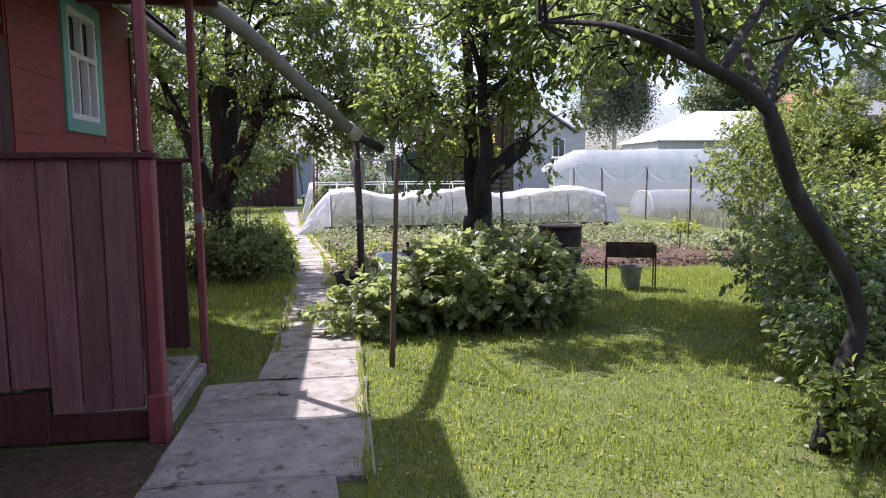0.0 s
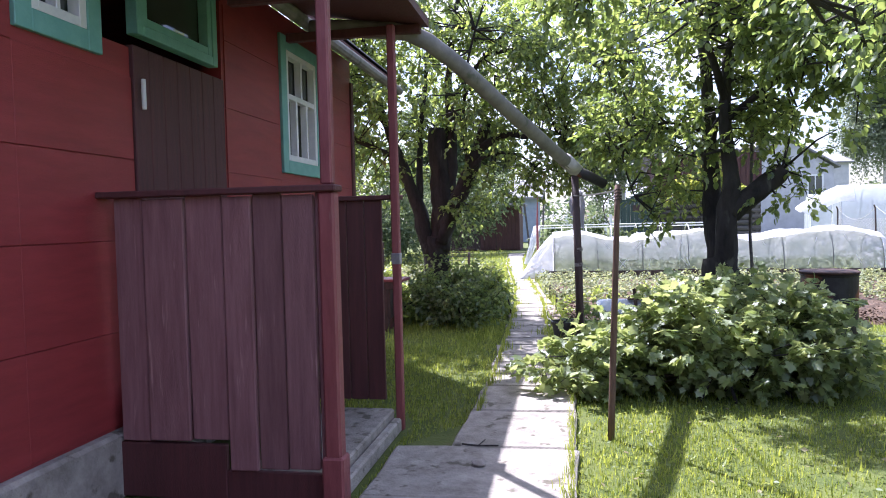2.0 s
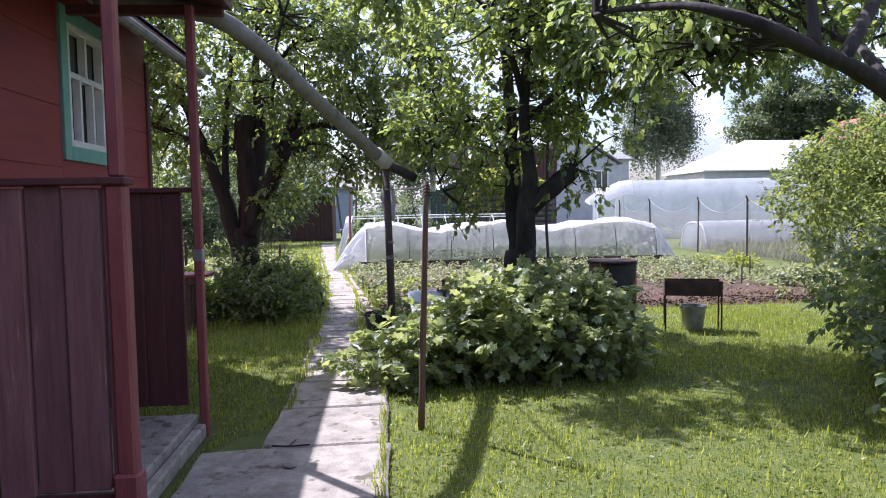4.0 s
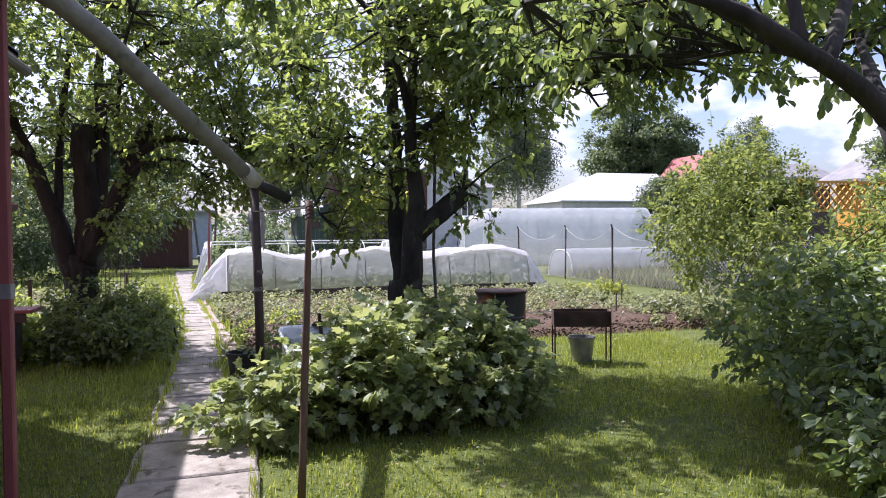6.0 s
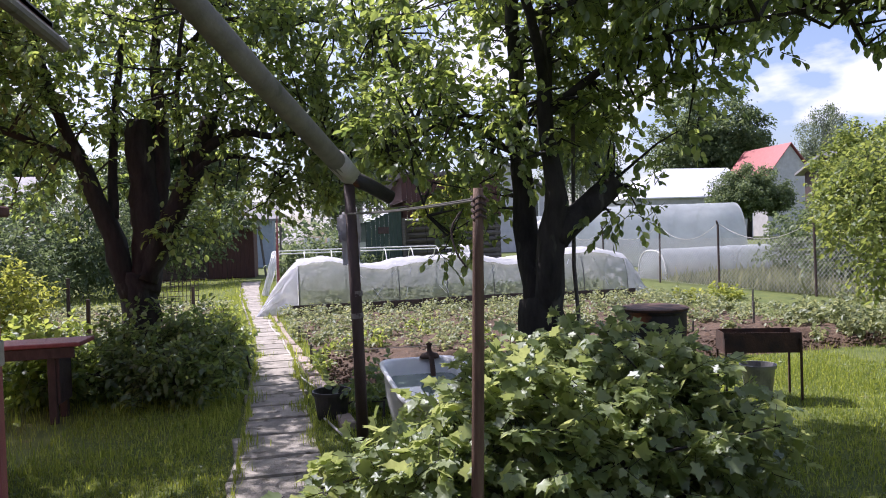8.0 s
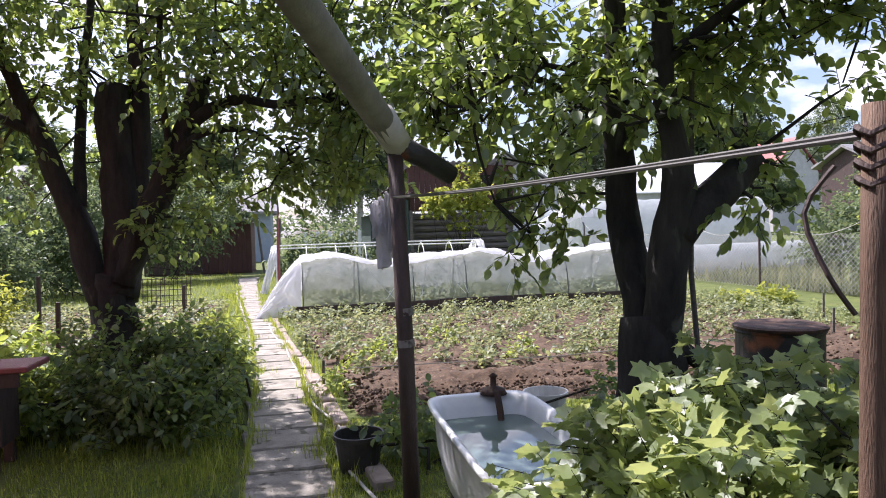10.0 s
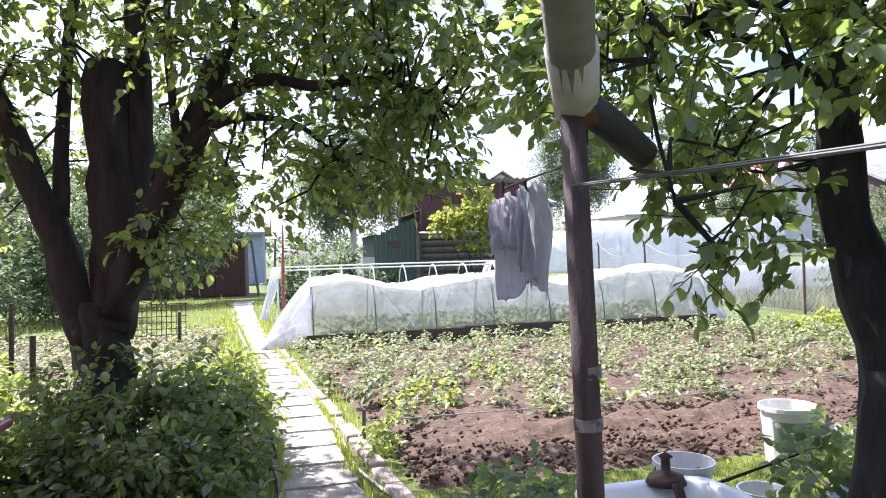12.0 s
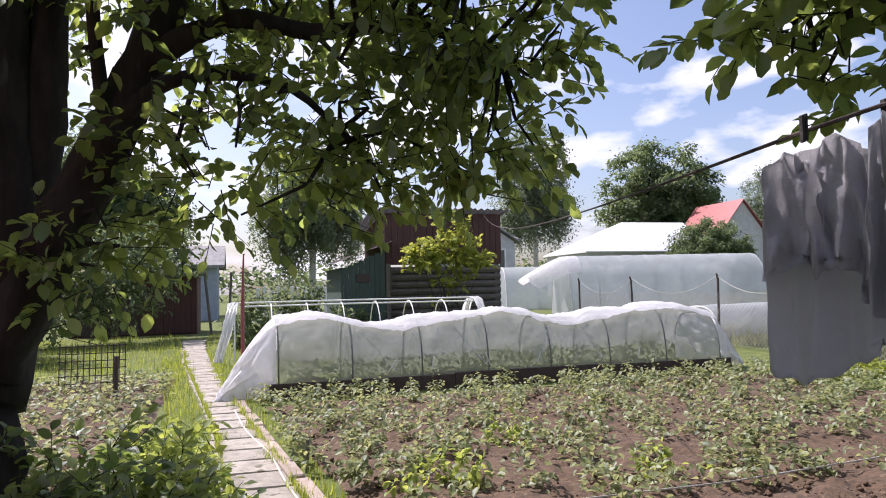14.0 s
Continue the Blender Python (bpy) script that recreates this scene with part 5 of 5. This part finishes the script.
building("yellow_house", "small yellow wooden house behind the shrubs", 18.0, 23.0, 15.4, 18.0, 3.0, 4.3, M_YELLOW, M_SLATE, "y", [])
building("brown_shed", "dark brown wooden shed behind the hedge", -15.8, -12.6, 36.0, 40.0, 3.8, 4.9, M_REDBOARD, M_SLATE, "x", [])
building("brown_house", "brown wooden house with a low grey roof", 30.5, 36.0, 36.0, 40.0, 4.7, 5.7, M_DKPOST, M_SLATE, "x", [(31.0, 3.4, 1.0, 1.3), (33.2, 3.4, 1.0, 1.3)])
white_fence = thing("picket_fence", "low white picket fence beside the hut", "fence", (0.3, 40.0, 0))
for i in range(14):
    part("picket", box(bmesh.new(), (-0.2 + i * 0.3, 39.0, 0), (-0.05 + i * 0.3, 39.04, 1.7 + 0.06 * (i % 2)), 0.01), M_WHITE, white_fence)
part("rail", box(bmesh.new(), (-0.3, 39.045, 1.2), (4.1, 39.09, 1.3)), M_WHITE, white_fence)
lattice = thing("lattice_fence", "yellow wooden lattice fence by the neighbour's house", "fence", (14.5, 16.4, 0))
for k in range(12):
    for s in (1, -1):
        x0 = 13.9 + k * 0.25
        part("slat", tube(bmesh.new(), [(x0, 15.0 + 0.02 * s, 2.05 if s > 0 else 2.75), (x0 + 0.7, 15.0 + 0.02 * s, 2.75 if s > 0 else 2.05)], 0.025, 4), M_YELLOW, lattice)
for z in (2.03, 2.77):
    part("rail", box(bmesh.new(), (13.8, 14.97, z - 0.03), (17.4, 15.03, z + 0.03)), M_YELLOW, lattice)
for x in (13.8, 15.6, 17.4):
    part("post", box(bmesh.new(), (x - 0.04, 14.96, 0), (x + 0.04, 15.04, 2.85), 0.005), M_YELLOW, lattice)

# ---- things in the garden ----
bath = thing("bathtub", "old white enamel bathtub filled with rainwater", "bathtub", (0.675, 7.08, 0))
BX, BY = 0.675, 7.08
def tub(grow, z0, z1, depth):
    def ring(s, z, n=40):
        hx, hy = 0.325 * s + grow, 0.78 * s + grow
        return [(BX + hx * math.copysign(abs(math.cos(a)) ** 0.28, math.cos(a)), BY + hy * math.copysign(abs(math.sin(a)) ** 0.28, math.sin(a)), z) for a in np.linspace(0, 2 * math.pi, n, endpoint=False)]
    return ring
bm = bmesh.new()
ringf = tub(0.0, 0, 0, 0)
prof = [(sv, zv * 0.945) for sv, zv in [(0.62, 0.10), (0.80, 0.14), (0.92, 0.35), (0.95, 0.54), (1.02, 0.575), (1.04, 0.60), (1.0, 0.612), (0.93, 0.60), (0.88, 0.54), (0.84, 0.34), (0.72, 0.19), (0.5, 0.17)]]
rings = [[bm.verts.new(p) for p in ringf(s, z)] for s, z in prof]
for a, b in zip(rings, rings[1:]):
    for k in range(40):
        bm.faces.new((a[k], a[(k + 1) % 40], b[(k + 1) % 40], b[k]))
bm.faces.new(rings[-1])
bm.faces.new(list(reversed(rings[0])))
part("basin", bm, M_ENAMEL, bath, smooth=True)
bm = bmesh.new()
bm.faces.new([bm.verts.new(p) for p in ringf(0.868, 0.455)])
part("water", bm, M_WATER, bath, "still water reflecting the sky")
for dx, dy in ((-0.2, -0.5), (0.2, -0.5), (-0.2, 0.5), (0.2, 0.5)):
    part("foot", lathe(bmesh.new(), (BX + dx, BY + dy, 0), [(0.0, 0), (0.05, 0), (0.03, 0.06), (0.045, 0.125), (0, 0.13)], 10), M_RUST, bath)
bm = bmesh.new()
lathe(bm, (BX + 0.10, 7.80, 0.578), [(0.0, 0.0), (0.085, 0.0), (0.07, 0.03), (0.02, 0.045), (0.018, 0.10), (0.03, 0.11), (0.0, 0.13)], 16)
part("tap", bm, M_RUST, bath, "rusty brown tap fitting", smooth=True)
part("overflow", tube(bmesh.new(), [(BX + 0.10, 7.72, 0.60), (BX + 0.10, 7.66, 0.50), (BX + 0.10, 7.64, 0.43)], 0.022, 8), M_RUST, bath)

def bucket(label, at, r0, r1, h, mat, handle=True, lid=None):
    root = thing("bucket", label, "bucket", at, "garden buckets")
    x, y, z = at
    part("body", lathe(bmesh.new(), at, [(0.0, 0.0), (r0, 0.0), (r1, h), (r1 + 0.012, h), (r1 + 0.012, h - 0.03), (r1 + 0.003, h - 0.03), (r1 - 0.006, h - 0.006), (r0 - 0.006, 0.01), (0, 0.01)], 24), mat, root, smooth=False)
    if handle:
        part("handle", tube(bmesh.new(), [(x + (r1 + 0.012) * math.cos(a), y + 0.10 * math.sin(a), z + h - 0.02 - 0.09 * math.sin(a)) for a in np.linspace(0, math.pi, 13)], 0.004, 5), M_WIRE, root)
    return root
bucket("white plastic bucket standing behind the bathtub", (1.47, 8.80, 0), 0.13, 0.165, 0.32, M_BUCKET)
bucket("white plastic bucket with a grey label at the bed's edge", (2.68, 9.42, 0), 0.15, 0.185, 0.42, M_BUCKET)
big = [o for o in scene.objects if o.get("label", "").startswith("white plastic bucket with")][0]
M_LABEL = paint("green_label", (0.16, 0.24, 0.15), (0.24, 0.33, 0.22), 20, 0.6, 0.1, spots=((0.62, 0.64, 0.6), 16, 0.58))
bm = bmesh.new()
sheet(bm, 12, 4, lambda u, v: (2.68 + (0.163 + 0.020 * v + 0.004) * math.cos(3.5 + 1.5 * u), 9.42 + (0.163 + 0.020 * v + 0.004) * math.sin(3.5 + 1.5 * u), 0.12 + 0.21 * v))
part("label", bm, M_LABEL, big, "grey-green printed label")
bucket("small white plastic bucket on the grass", (1.80, 8.55, 0), 0.10, 0.125, 0.2, M_BUCKET)
bucket("black plastic bucket by the drain post", (-0.02, 8.35, 0), 0.13, 0.16, 0.25, M_DARKPLASTIC)
bucket("dented grey metal pail under the grill", (3.86, 7.84, 0), 0.115, 0.15, 0.30, M_STEEL)
basin = thing("basin", "pale blue washing basin on the grass behind the tree", "basin", (2.35, 8.35, 0))
part("bowl", lathe(bmesh.new(), (2.35, 8.35, 0), [(0, 0), (0.15, 0), (0.22, 0.14), (0.235, 0.14), (0.225, 0.15), (0.14, 0.015), (0, 0.015)], 24), M_WALLBLUE, basin)

barrel = thing("barrel", "dark steel water barrel with rust patches and a lid", "barrel", (2.87, 7.92, 0))
part("body", lathe(bmesh.new(), (2.87, 7.92, 0), [(0, 0), (0.285, 0), (0.295, 0.012), (0.285, 0.03), (0.285, 0.28), (0.297, 0.295), (0.285, 0.31), (0.285, 0.56), (0.297, 0.575), (0.285, 0.59), (0.285, 0.82), (0.297, 0.835), (0.29, 0.85), (0.27, 0.845), (0, 0.845)], 32), M_BLACK, barrel)
part("lid", lathe(bmesh.new(), (2.86, 7.90, 0.852), [(0, 0), (0.30, 0), (0.305, 0.02), (0.28, 0.03), (0, 0.034)], 28), M_RUST, barrel, "flat rusty sheet lid")

grill = thing("grill", "rusty steel charcoal grill on four thin legs", "grill", (3.82, 7.78, 0))
GZ = -0.03
GM = pose(3.82, 7.78, GZ, 0, 0, -20)
bm = bmesh.new()
L_, D_ = 0.33, 0.15
for a, b in (((-L_, -D_, 0.47), (L_, -D_ + 0.006, 0.65)), ((-L_, D_ - 0.006, 0.47), (L_, D_, 0.65)), ((-L_, -D_ + 0.006, 0.47), (-L_ + 0.006, D_ - 0.006, 0.65)), ((L_ - 0.006, -D_ + 0.006, 0.47), (L_, D_ - 0.006, 0.65)), ((-L_ + 0.006, -D_ + 0.006, 0.47), (L_ - 0.006, D_ - 0.006, 0.476))):
    box(bm, a, b, m=GM)
part("fire_box", bm, M_RUST, grill)
for sx in (-1, 1):
    for sy in (-1, 1):
        part("leg", box(bmesh.new(), (sx * (L_ - 0.012) - 0.009, sy * (D_ + 0.011) - 0.009, -GZ), (sx * (L_ - 0.012) + 0.009, sy * (D_ + 0.011) + 0.009, 0.60), m=GM), M_RUST, grill)

prop = thing("tree_prop", "thin pole propping a bough of the apple tree", "pole", (2.0, 7.42, 0))
part("shaft", tube(bmesh.new(), [(2.0, 7.42, 0), (1.95, 7.5, 1.3), (1.98, 7.5, 2.5)], 0.017, 7), M_LOG, prop)
logp = thing("leaning_log", "dark sawn log leaning against the apple tree", "log", (2.1, 7.1, 0))
part("wood", tube(bmesh.new(), [(2.42, 7.05, 0.30), (2.05, 7.22, 0.62), (1.70, 7.38, 0.95)], [0.045, 0.05, 0.05], 9, rough=0.2), M_BARK, logp)
part("foot", tube(bmesh.new(), [(2.42, 7.05, 0.31), (2.62, 6.95, 0.0)], [0.045, 0.04], 9, rough=0.2), M_BARK, logp)

cab = thing("garden_table", "dark wooden garden table with worn red top on grass", "table", (-2.6, 9.12, 0))
part("tabletop", box(bmesh.new(), (-3.25, 8.90, 0.70), (-2.12, 9.34, 0.74), 0.008), M_REDPOST, cab, "worn red-painted top")
for x in (-3.05, -2.42):
    for y in (8.95, 9.23):
        part("leg", box(bmesh.new(), (x, y, 0), (x + 0.07, y + 0.06, 0.698), 0.006), M_DKPOST, cab)
    part("side_board", box(bmesh.new(), (x + 0.072, 8.96, 0.18), (x + 0.10, 9.28, 0.698), 0.004), M_DKPOST, cab)
part("front_board", box(bmesh.new(), (-3.2, 8.915, 0.60), (-2.18, 8.94, 0.698), 0.004), M_DKPOST, cab)

cab.location.x -= 0.10

panel = thing("mesh_panel", "rusty welded wire panel standing in the bed", "fence panel", (-3.1, 18.8, 0))
for x in np.linspace(-3.55, -2.62, 12):
    part("upright_bar", tube(bmesh.new(), [(x, 18.7, 0.0), (x, 18.8, 0.78)], 0.009, 4), M_DKPOST, panel)
for z in np.linspace(0.08, 0.76, 7):
    part("cross_bar", tube(bmesh.new(), [(-3.57, 18.7 + 0.1 * z / 0.78, z), (-2.6, 18.7 + 0.1 * z / 0.78, z)], 0.009, 4), M_DKPOST, panel)
for x, y, h in ((-3.3, 12.9, 0.85), (-4.05, 14.5, 1.1), (-2.55, 17.4, 0.7)):
    st = thing("garden_stake", "dark wooden stake driven into the bed", "stake", (x, y, 0), "garden stakes")
    part("shaft", tube(bmesh.new(), [(x, y, 0), (x + 0.02, y, h)], 0.03, 7), M_DKPOST, st)
pegs = [(-0.18, 10.87, 0.30), (5.2, 11.15, 0.25), (-0.34, 12.91, 0.28), (7.2, 12.6, 0.5), (6.5, 11.6, 0.42)]
for x, y, h in pegs:
    st = thing("garden_peg", "short wooden peg at the bed's edge", "peg", (x, y, 0), "bed pegs")
    part("shaft", tube(bmesh.new(), [(x, y, 0), (x + 0.01, y, h)], [0.018, 0.015], 7), M_LOG, st)
cord = thing("planting_cord", "pale planting cord stretched between pegs", "cord", (-0.18, 10.87, 0.2))
part("cord", tube(bmesh.new(), [(-0.18, 10.87, 0.20), (2.4, 11.0, 0.15), (5.2, 11.15, 0.2)], 0.006, 5), M_COLLAR, cord)
part("cord", tube(bmesh.new(), [(-0.18, 10.87, 0.15), (-0.30, 10.5, 0.09)], 0.006, 5), M_COLLAR, cord)
hose = thing("garden_hose", "pale garden hose lying along the path's edge", "hose", (-0.4, 11, 0.02))
hp = [(0.05, 7.6, 0.03), (-0.15, 8.6, 0.03), (-0.10, 9.3, 0.03), (-0.30, 10.2, 0.03), (-0.36, 11.2, 0.03), (-0.52, 12.4, 0.03), (-0.62, 13.6, 0.03), (-0.82, 14.8, 0.03), (-0.95, 16.2, 0.03)]
part("tube", tube(bmesh.new(), smooth_line(hp, 6), 0.011, 6), M_COLLAR, hose, smooth=True)

# ---- plants in the beds ----
rng = np.random.default_rng(71)
pts = []
for row in np.arange(11.15, 16.8, 0.50):
    for x in np.arange(0.05, 8.4, 0.36):
        if rng.random() < (0.45 if row < 11.8 else 0.12):
            continue
        c = np.array([x - 0.10 * (row - 9.6) + rng.normal(0, 0.08), row + rng.normal(0, 0.10), 0.06])
        k = rng.integers(35, 90)
        r = rng.uniform(0.11, 0.25)
        q = in_blob(rng, k, c + np.array([0, 0, 0.11]), (r, r, rng.uniform(0.08, 0.19)))
        pts.append(q)
pts = np.concatenate(pts)
tagged(new("potato_plants", scatter_mesh("potato_plants", M_POTATO, rng, pts, rng.uniform(0.04, 0.085, len(pts)), LEAF)), "rows of young leafy potato plants", "potato plants", kind="stuff")
pts = []
for row in np.arange(12.4, 20.4, 0.5):
    for x in np.arange(-6.4, -1.8, 0.34):
        c = np.array([x - 0.02 * (row - 12) + rng.normal(0, 0.07), row + rng.normal(0, 0.08), 0.05])
        q = in_blob(rng, rng.integers(28, 50), c + np.array([0, 0, 0.11]), (0.20, 0.20, 0.14))
        pts.append(q)
pts = np.concatenate(pts)
tagged(new("strawberry_plants", scatter_mesh("strawberry_plants", M_POTATO, rng, pts, rng.uniform(0.05, 0.10, len(pts)), LEAF)), "rows of low strawberry plants", "strawberry plants", kind="stuff")
# clods on the dug soil
ICO = bmesh.new()
bmesh.ops.create_icosphere(ICO, subdivisions=1, radius=1.0)
ICO.verts.index_update()
CLOD = (np.array([tuple(v.co * (1 + 0.45 * noise.noise(v.co * 1.7 + Vector((4, 2, 9))))) for v in ICO.verts]) * np.array([1.1, 0.9, 0.7]), [tuple(v.index for v in f.verts) for f in ICO.faces])
ICO.free()
n = 9000
y = 9.65 + np.abs(rng.normal(0, 0.9, n))
far_ = rng.random(n) < 0.35
y = np.where(far_, rng.uniform(9.7, 16.4, n), y)
x = rng.uniform(0.05, 7.9, n) - 0.10 * (y - 9.6)
p = np.stack([x, y, rng.uniform(0.03, 0.10, n)], 1)
tagged(new("soil_clods", scatter_mesh("soil_clods", M_SOIL, rng, p, 0.005 + 0.024 * rng.random(n) ** 3.0, CLOD)), "loose clods of dug earth", "clods", kind="stuff")

# grass
def grass(label, n, region, size, seed, keep=None, shape=BLADE, lean=0.45, material=M_GRASS):
    rng = np.random.default_rng(seed)
    x, y = rng.uniform(region[0], region[1], n), rng.uniform(region[2], region[3], n)
    lx, rx = clear_of_path(x, y)
    ok = ((x < lx - 0.0) | (x > rx + 0.0) | (y < 1.9)) & ~((x < -1.12) & (y < 4.75)) & (x > np.where(y < 7.3, -2.25, -99))
    dens = np.array([0.65 + 0.6 * noise.noise(Vector((a * 0.9, b * 0.9, 0))) + 0.35 * noise.noise(Vector((a * 3, b * 3, 4))) for a, b in zip(x, y)])
    ok &= rng.random(n) < np.clip(dens, 0.12, 1)
    if keep is not None:
        ok &= keep(x, y)
    p = np.stack([x[ok], y[ok], np.zeros(ok.sum())], 1)
    s = rng.uniform(size[0], size[1], len(p)) * (1 + 0.8 * (rng.random(len(p)) < 0.05))
    tagged(new("grass", scatter_mesh("grass", material, rng, p, s, shape, upright=True, lean=lean)), label, "grass", kind="stuff")
grass("short mown lawn grass beside the path", 360000, (-2.3, 6.0, 0.8, 9.6), (0.014, 0.040), 81, None, BROAD, 0.85)
grass("uneven grass in the shade by the fence", 60000, (3.5, 11.0, 5.0, 13.0), (0.03, 0.07), 82, lambda x, y: (x > 7.4) | (y < 10))
grass("grass strip along the slabs", 40000, (-3.0, 0.4, 8.0, 24.0), (0.05, 0.13), 83, lambda x, y: (np.abs(x - clear_of_path(x, y)[0] + 0.15) < 0.28) | (np.abs(x - clear_of_path(x, y)[1] - 0.10) < 0.14))
grass("tall meadow grass behind the wire fence", 46000, (10.6, 17.0, 10.0, 24.0), (0.08, 0.26), 84, None, BROAD, 0.6, M_MEADOW)
grass("rough grass behind the strawberry bed", 26000, (-8.0, 1.5, 20.5, 33.0), (0.05, 0.14), 85)
grass("grass at the foot of the house and trees", 30000, (-6.0, -1.0, 7.4, 12.3), (0.04, 0.09), 86)
# tufts creeping over the slab edges and joints
rng = np.random.default_rng(87)
n = 17000
y = rng.uniform(1.5, 26, n)
lx, rx = clear_of_path(0 * y, y)
side = rng.random(n) < 0.5
bunch = np.array([noise.noise(Vector((3.0 * (1 if q else -1), b * 1.9, 0))) for q, b in zip(side, y)])
x = np.where(side, lx + 0.05 + np.abs(rng.normal(0, 0.05, n)) * (0.3 + np.clip(bunch, 0, 1) * 3), rx - 0.02 - np.abs(rng.normal(0, 0.05, n)) * (0.3 + np.clip(bunch, 0, 1) * 3))
ok = ((bunch > -0.05) | (rng.random(n) < 0.25)) & ~(side & (y < 4.9))
p = np.stack([x[ok], y[ok], np.full(ok.sum(), 0.02)], 1)
tagged(new("grass", scatter_mesh("grass", M_GRASS, rng, p, rng.uniform(0.03, 0.11, len(p)), BLADE, upright=True)), "grass tufts creeping over the slab edges", "grass", kind="stuff")
# clover leaves in the lawn
rng = np.random.default_rng(88)
n = 9000
x, y = rng.uniform(-2.2, 6, n), rng.uniform(1.2, 9.3, n)
lx, rx = clear_of_path(x, y)
ok = ((x < lx) | (x > rx)) & ~((x < -1.12) & (y < 4.75)) & (x > -2.2)
p = np.stack([x[ok], y[ok], rng.uniform(0.01, 0.04, ok.sum())], 1)
tagged(new("clover", scatter_mesh("clover", M_SHRUB, rng, p, rng.uniform(0.02, 0.045, len(p)), SIMPLE, (-0.4, 0.4))), "small clover and plantain leaves in the lawn", "clover", kind="stuff")

rng = np.random.default_rng(89)
M_DRY = leafy("dry_leaves", (0.20, 0.17, 0.09), (0.38, 0.34, 0.22), 0.25, 0.03)
n = 160
x, y = rng.uniform(0.1, 4.5, n), 1.0 + 5.5 * rng.random(n) ** 1.6
p = np.stack([x, y, rng.uniform(0.02, 0.045, n)], 1)
tagged(new("fallen_leaves", scatter_mesh("fallen_leaves", M_DRY, rng, p, rng.uniform(0.02, 0.055, n), SIMPLE, (-0.3, 0.3))), "pale dry leaves and straw fallen on the lawn", "fallen leaves", kind="stuff")
twig = thing("twig", "small dry twig lying on the slab", "twig", (-0.55, 4.05, 0.05))
part("stick", tube(bmesh.new(), smooth_line([(-0.66, 4.10, 0.052), (-0.55, 4.06, 0.058), (-0.42, 4.09, 0.052)], 3), 0.006, 5), M_BARK, twig)
part("stick", tube(bmesh.new(), [(-0.55, 4.06, 0.056), (-0.52, 4.20, 0.053)], 0.004, 5), M_BARK, twig)
stone = thing("stone", "small grey stone on the slab", "stone", (-0.50, 3.72, 0.05))
bm = bmesh.new()
for v in bmesh.ops.create_icosphere(bm, subdivisions=2, radius=0.035)["verts"]:
    v.co = Vector((-0.50, 3.72, 0.065)) + Vector((v.co.x * 1.3, v.co.y, v.co.z * 0.55)) * (1 + 0.3 * noise.noise(v.co * 30))
part("body", bm, M_CONC, stone)

# ---- path pieces, last ----
path = tagged(thing("path", "worn concrete slab path through the garden", "path", (-0.5, 6, 0)), kind="structure")
rng = np.random.default_rng(91)
def slab(quad, h=0.045):
    """A slab with slightly uneven corners and bevelled rim."""
    c = sum((Vector((*q, 0)) for q in quad), Vector()) / 4
    bm = bmesh.new()
    lo, mid, up = [], [], []
    ring = []
    for i in range(4):
        a, b = Vector((*quad[i], 0)), Vector((*quad[(i + 1) % 4], 0))
        for t in (0.0, 0.25, 0.5, 0.75):
            p = a.lerp(b, t)
            p += Vector((*rng.normal(0, 0.008, 2), 0))
            ring.append(p)
    tilt = rng.normal(0, 0.006, 2)
    for p in ring:
        dz = (p - c).x * tilt[0] + (p - c).y * tilt[1]
        lo.append(bm.verts.new((p.x, p.y, -0.02)))
        mid.append(bm.verts.new((p.x, p.y, h - 0.012 + dz)))
        q = p.lerp(c, 0.03)
        up.append(bm.verts.new((q.x, q.y, h + dz)))
    for r0, r1 in ((lo, mid), (mid, up)):
        for k in range(16):
            bm.faces.new((r0[k], r0[(k + 1) % 16], r1[(k + 1) % 16], r1[k]))
    bm.faces.new(up)
    part("slab", bm, M_CONC, path)
y = 0.6
while y < 5.4:
    d = 0.86 + rng.normal(0, 0.02)
    g = 0.022
    if y < 1.5:
        slab([(-1.1, y + g), (-0.15, y + g), (-0.12, y + d), (-1.1, y + d)])
    else:
        slab([(-1.10 if y < 3.9 else -0.73, y + g), (0.08, y + g), (0.09, y + d - g), (-1.08 if y < 3.9 else -0.73, y + d - g)])
    y += d
while y < 30:
    d = rng.uniform(0.42, 0.62)
    (l0, r0), (l1, r1) = clear_of_path(0, y), clear_of_path(0, y + d)
    j = rng.normal(0, 0.03, 4)
    slab([(l0 + 0.03 + j[0], y + 0.03), (r0 - 0.03 + j[1], y + 0.03), (r1 - 0.03 + j[2], y + d - 0.02), (l1 + 0.03 + j[3], y + d - 0.02)], 0.035)
    y += d
curb = tagged(thing("curb", "row of pale concrete curb blocks beside the bed", "curb", (-0.5, 12, 0)), kind="structure")
y = 7.9
while y < 16.8:
    d = rng.uniform(0.40, 0.95) if y > 10.8 else rng.uniform(0.32, 0.45)
    cx = np.interp(y, [7.9, 10.8, 15.3, 17], [0.10, -0.22, -0.72, -0.9])
    cx1 = np.interp(y + d, [7.9, 10.8, 15.3, 17], [0.10, -0.22, -0.72, -0.9])
    ang = math.degrees(math.atan2(cx - cx1, d))
    part("curb_block", box(bmesh.new(), (-0.065, -d / 2 + 0.02, -0.02), (0.065, d / 2 - 0.02, 0.055 + rng.normal(0, 0.012)), 0.012, pose((cx + cx1) / 2 + rng.normal(0, 0.008), y + d / 2, 0, 0, 0, ang)), M_CURB, curb)
    y += d
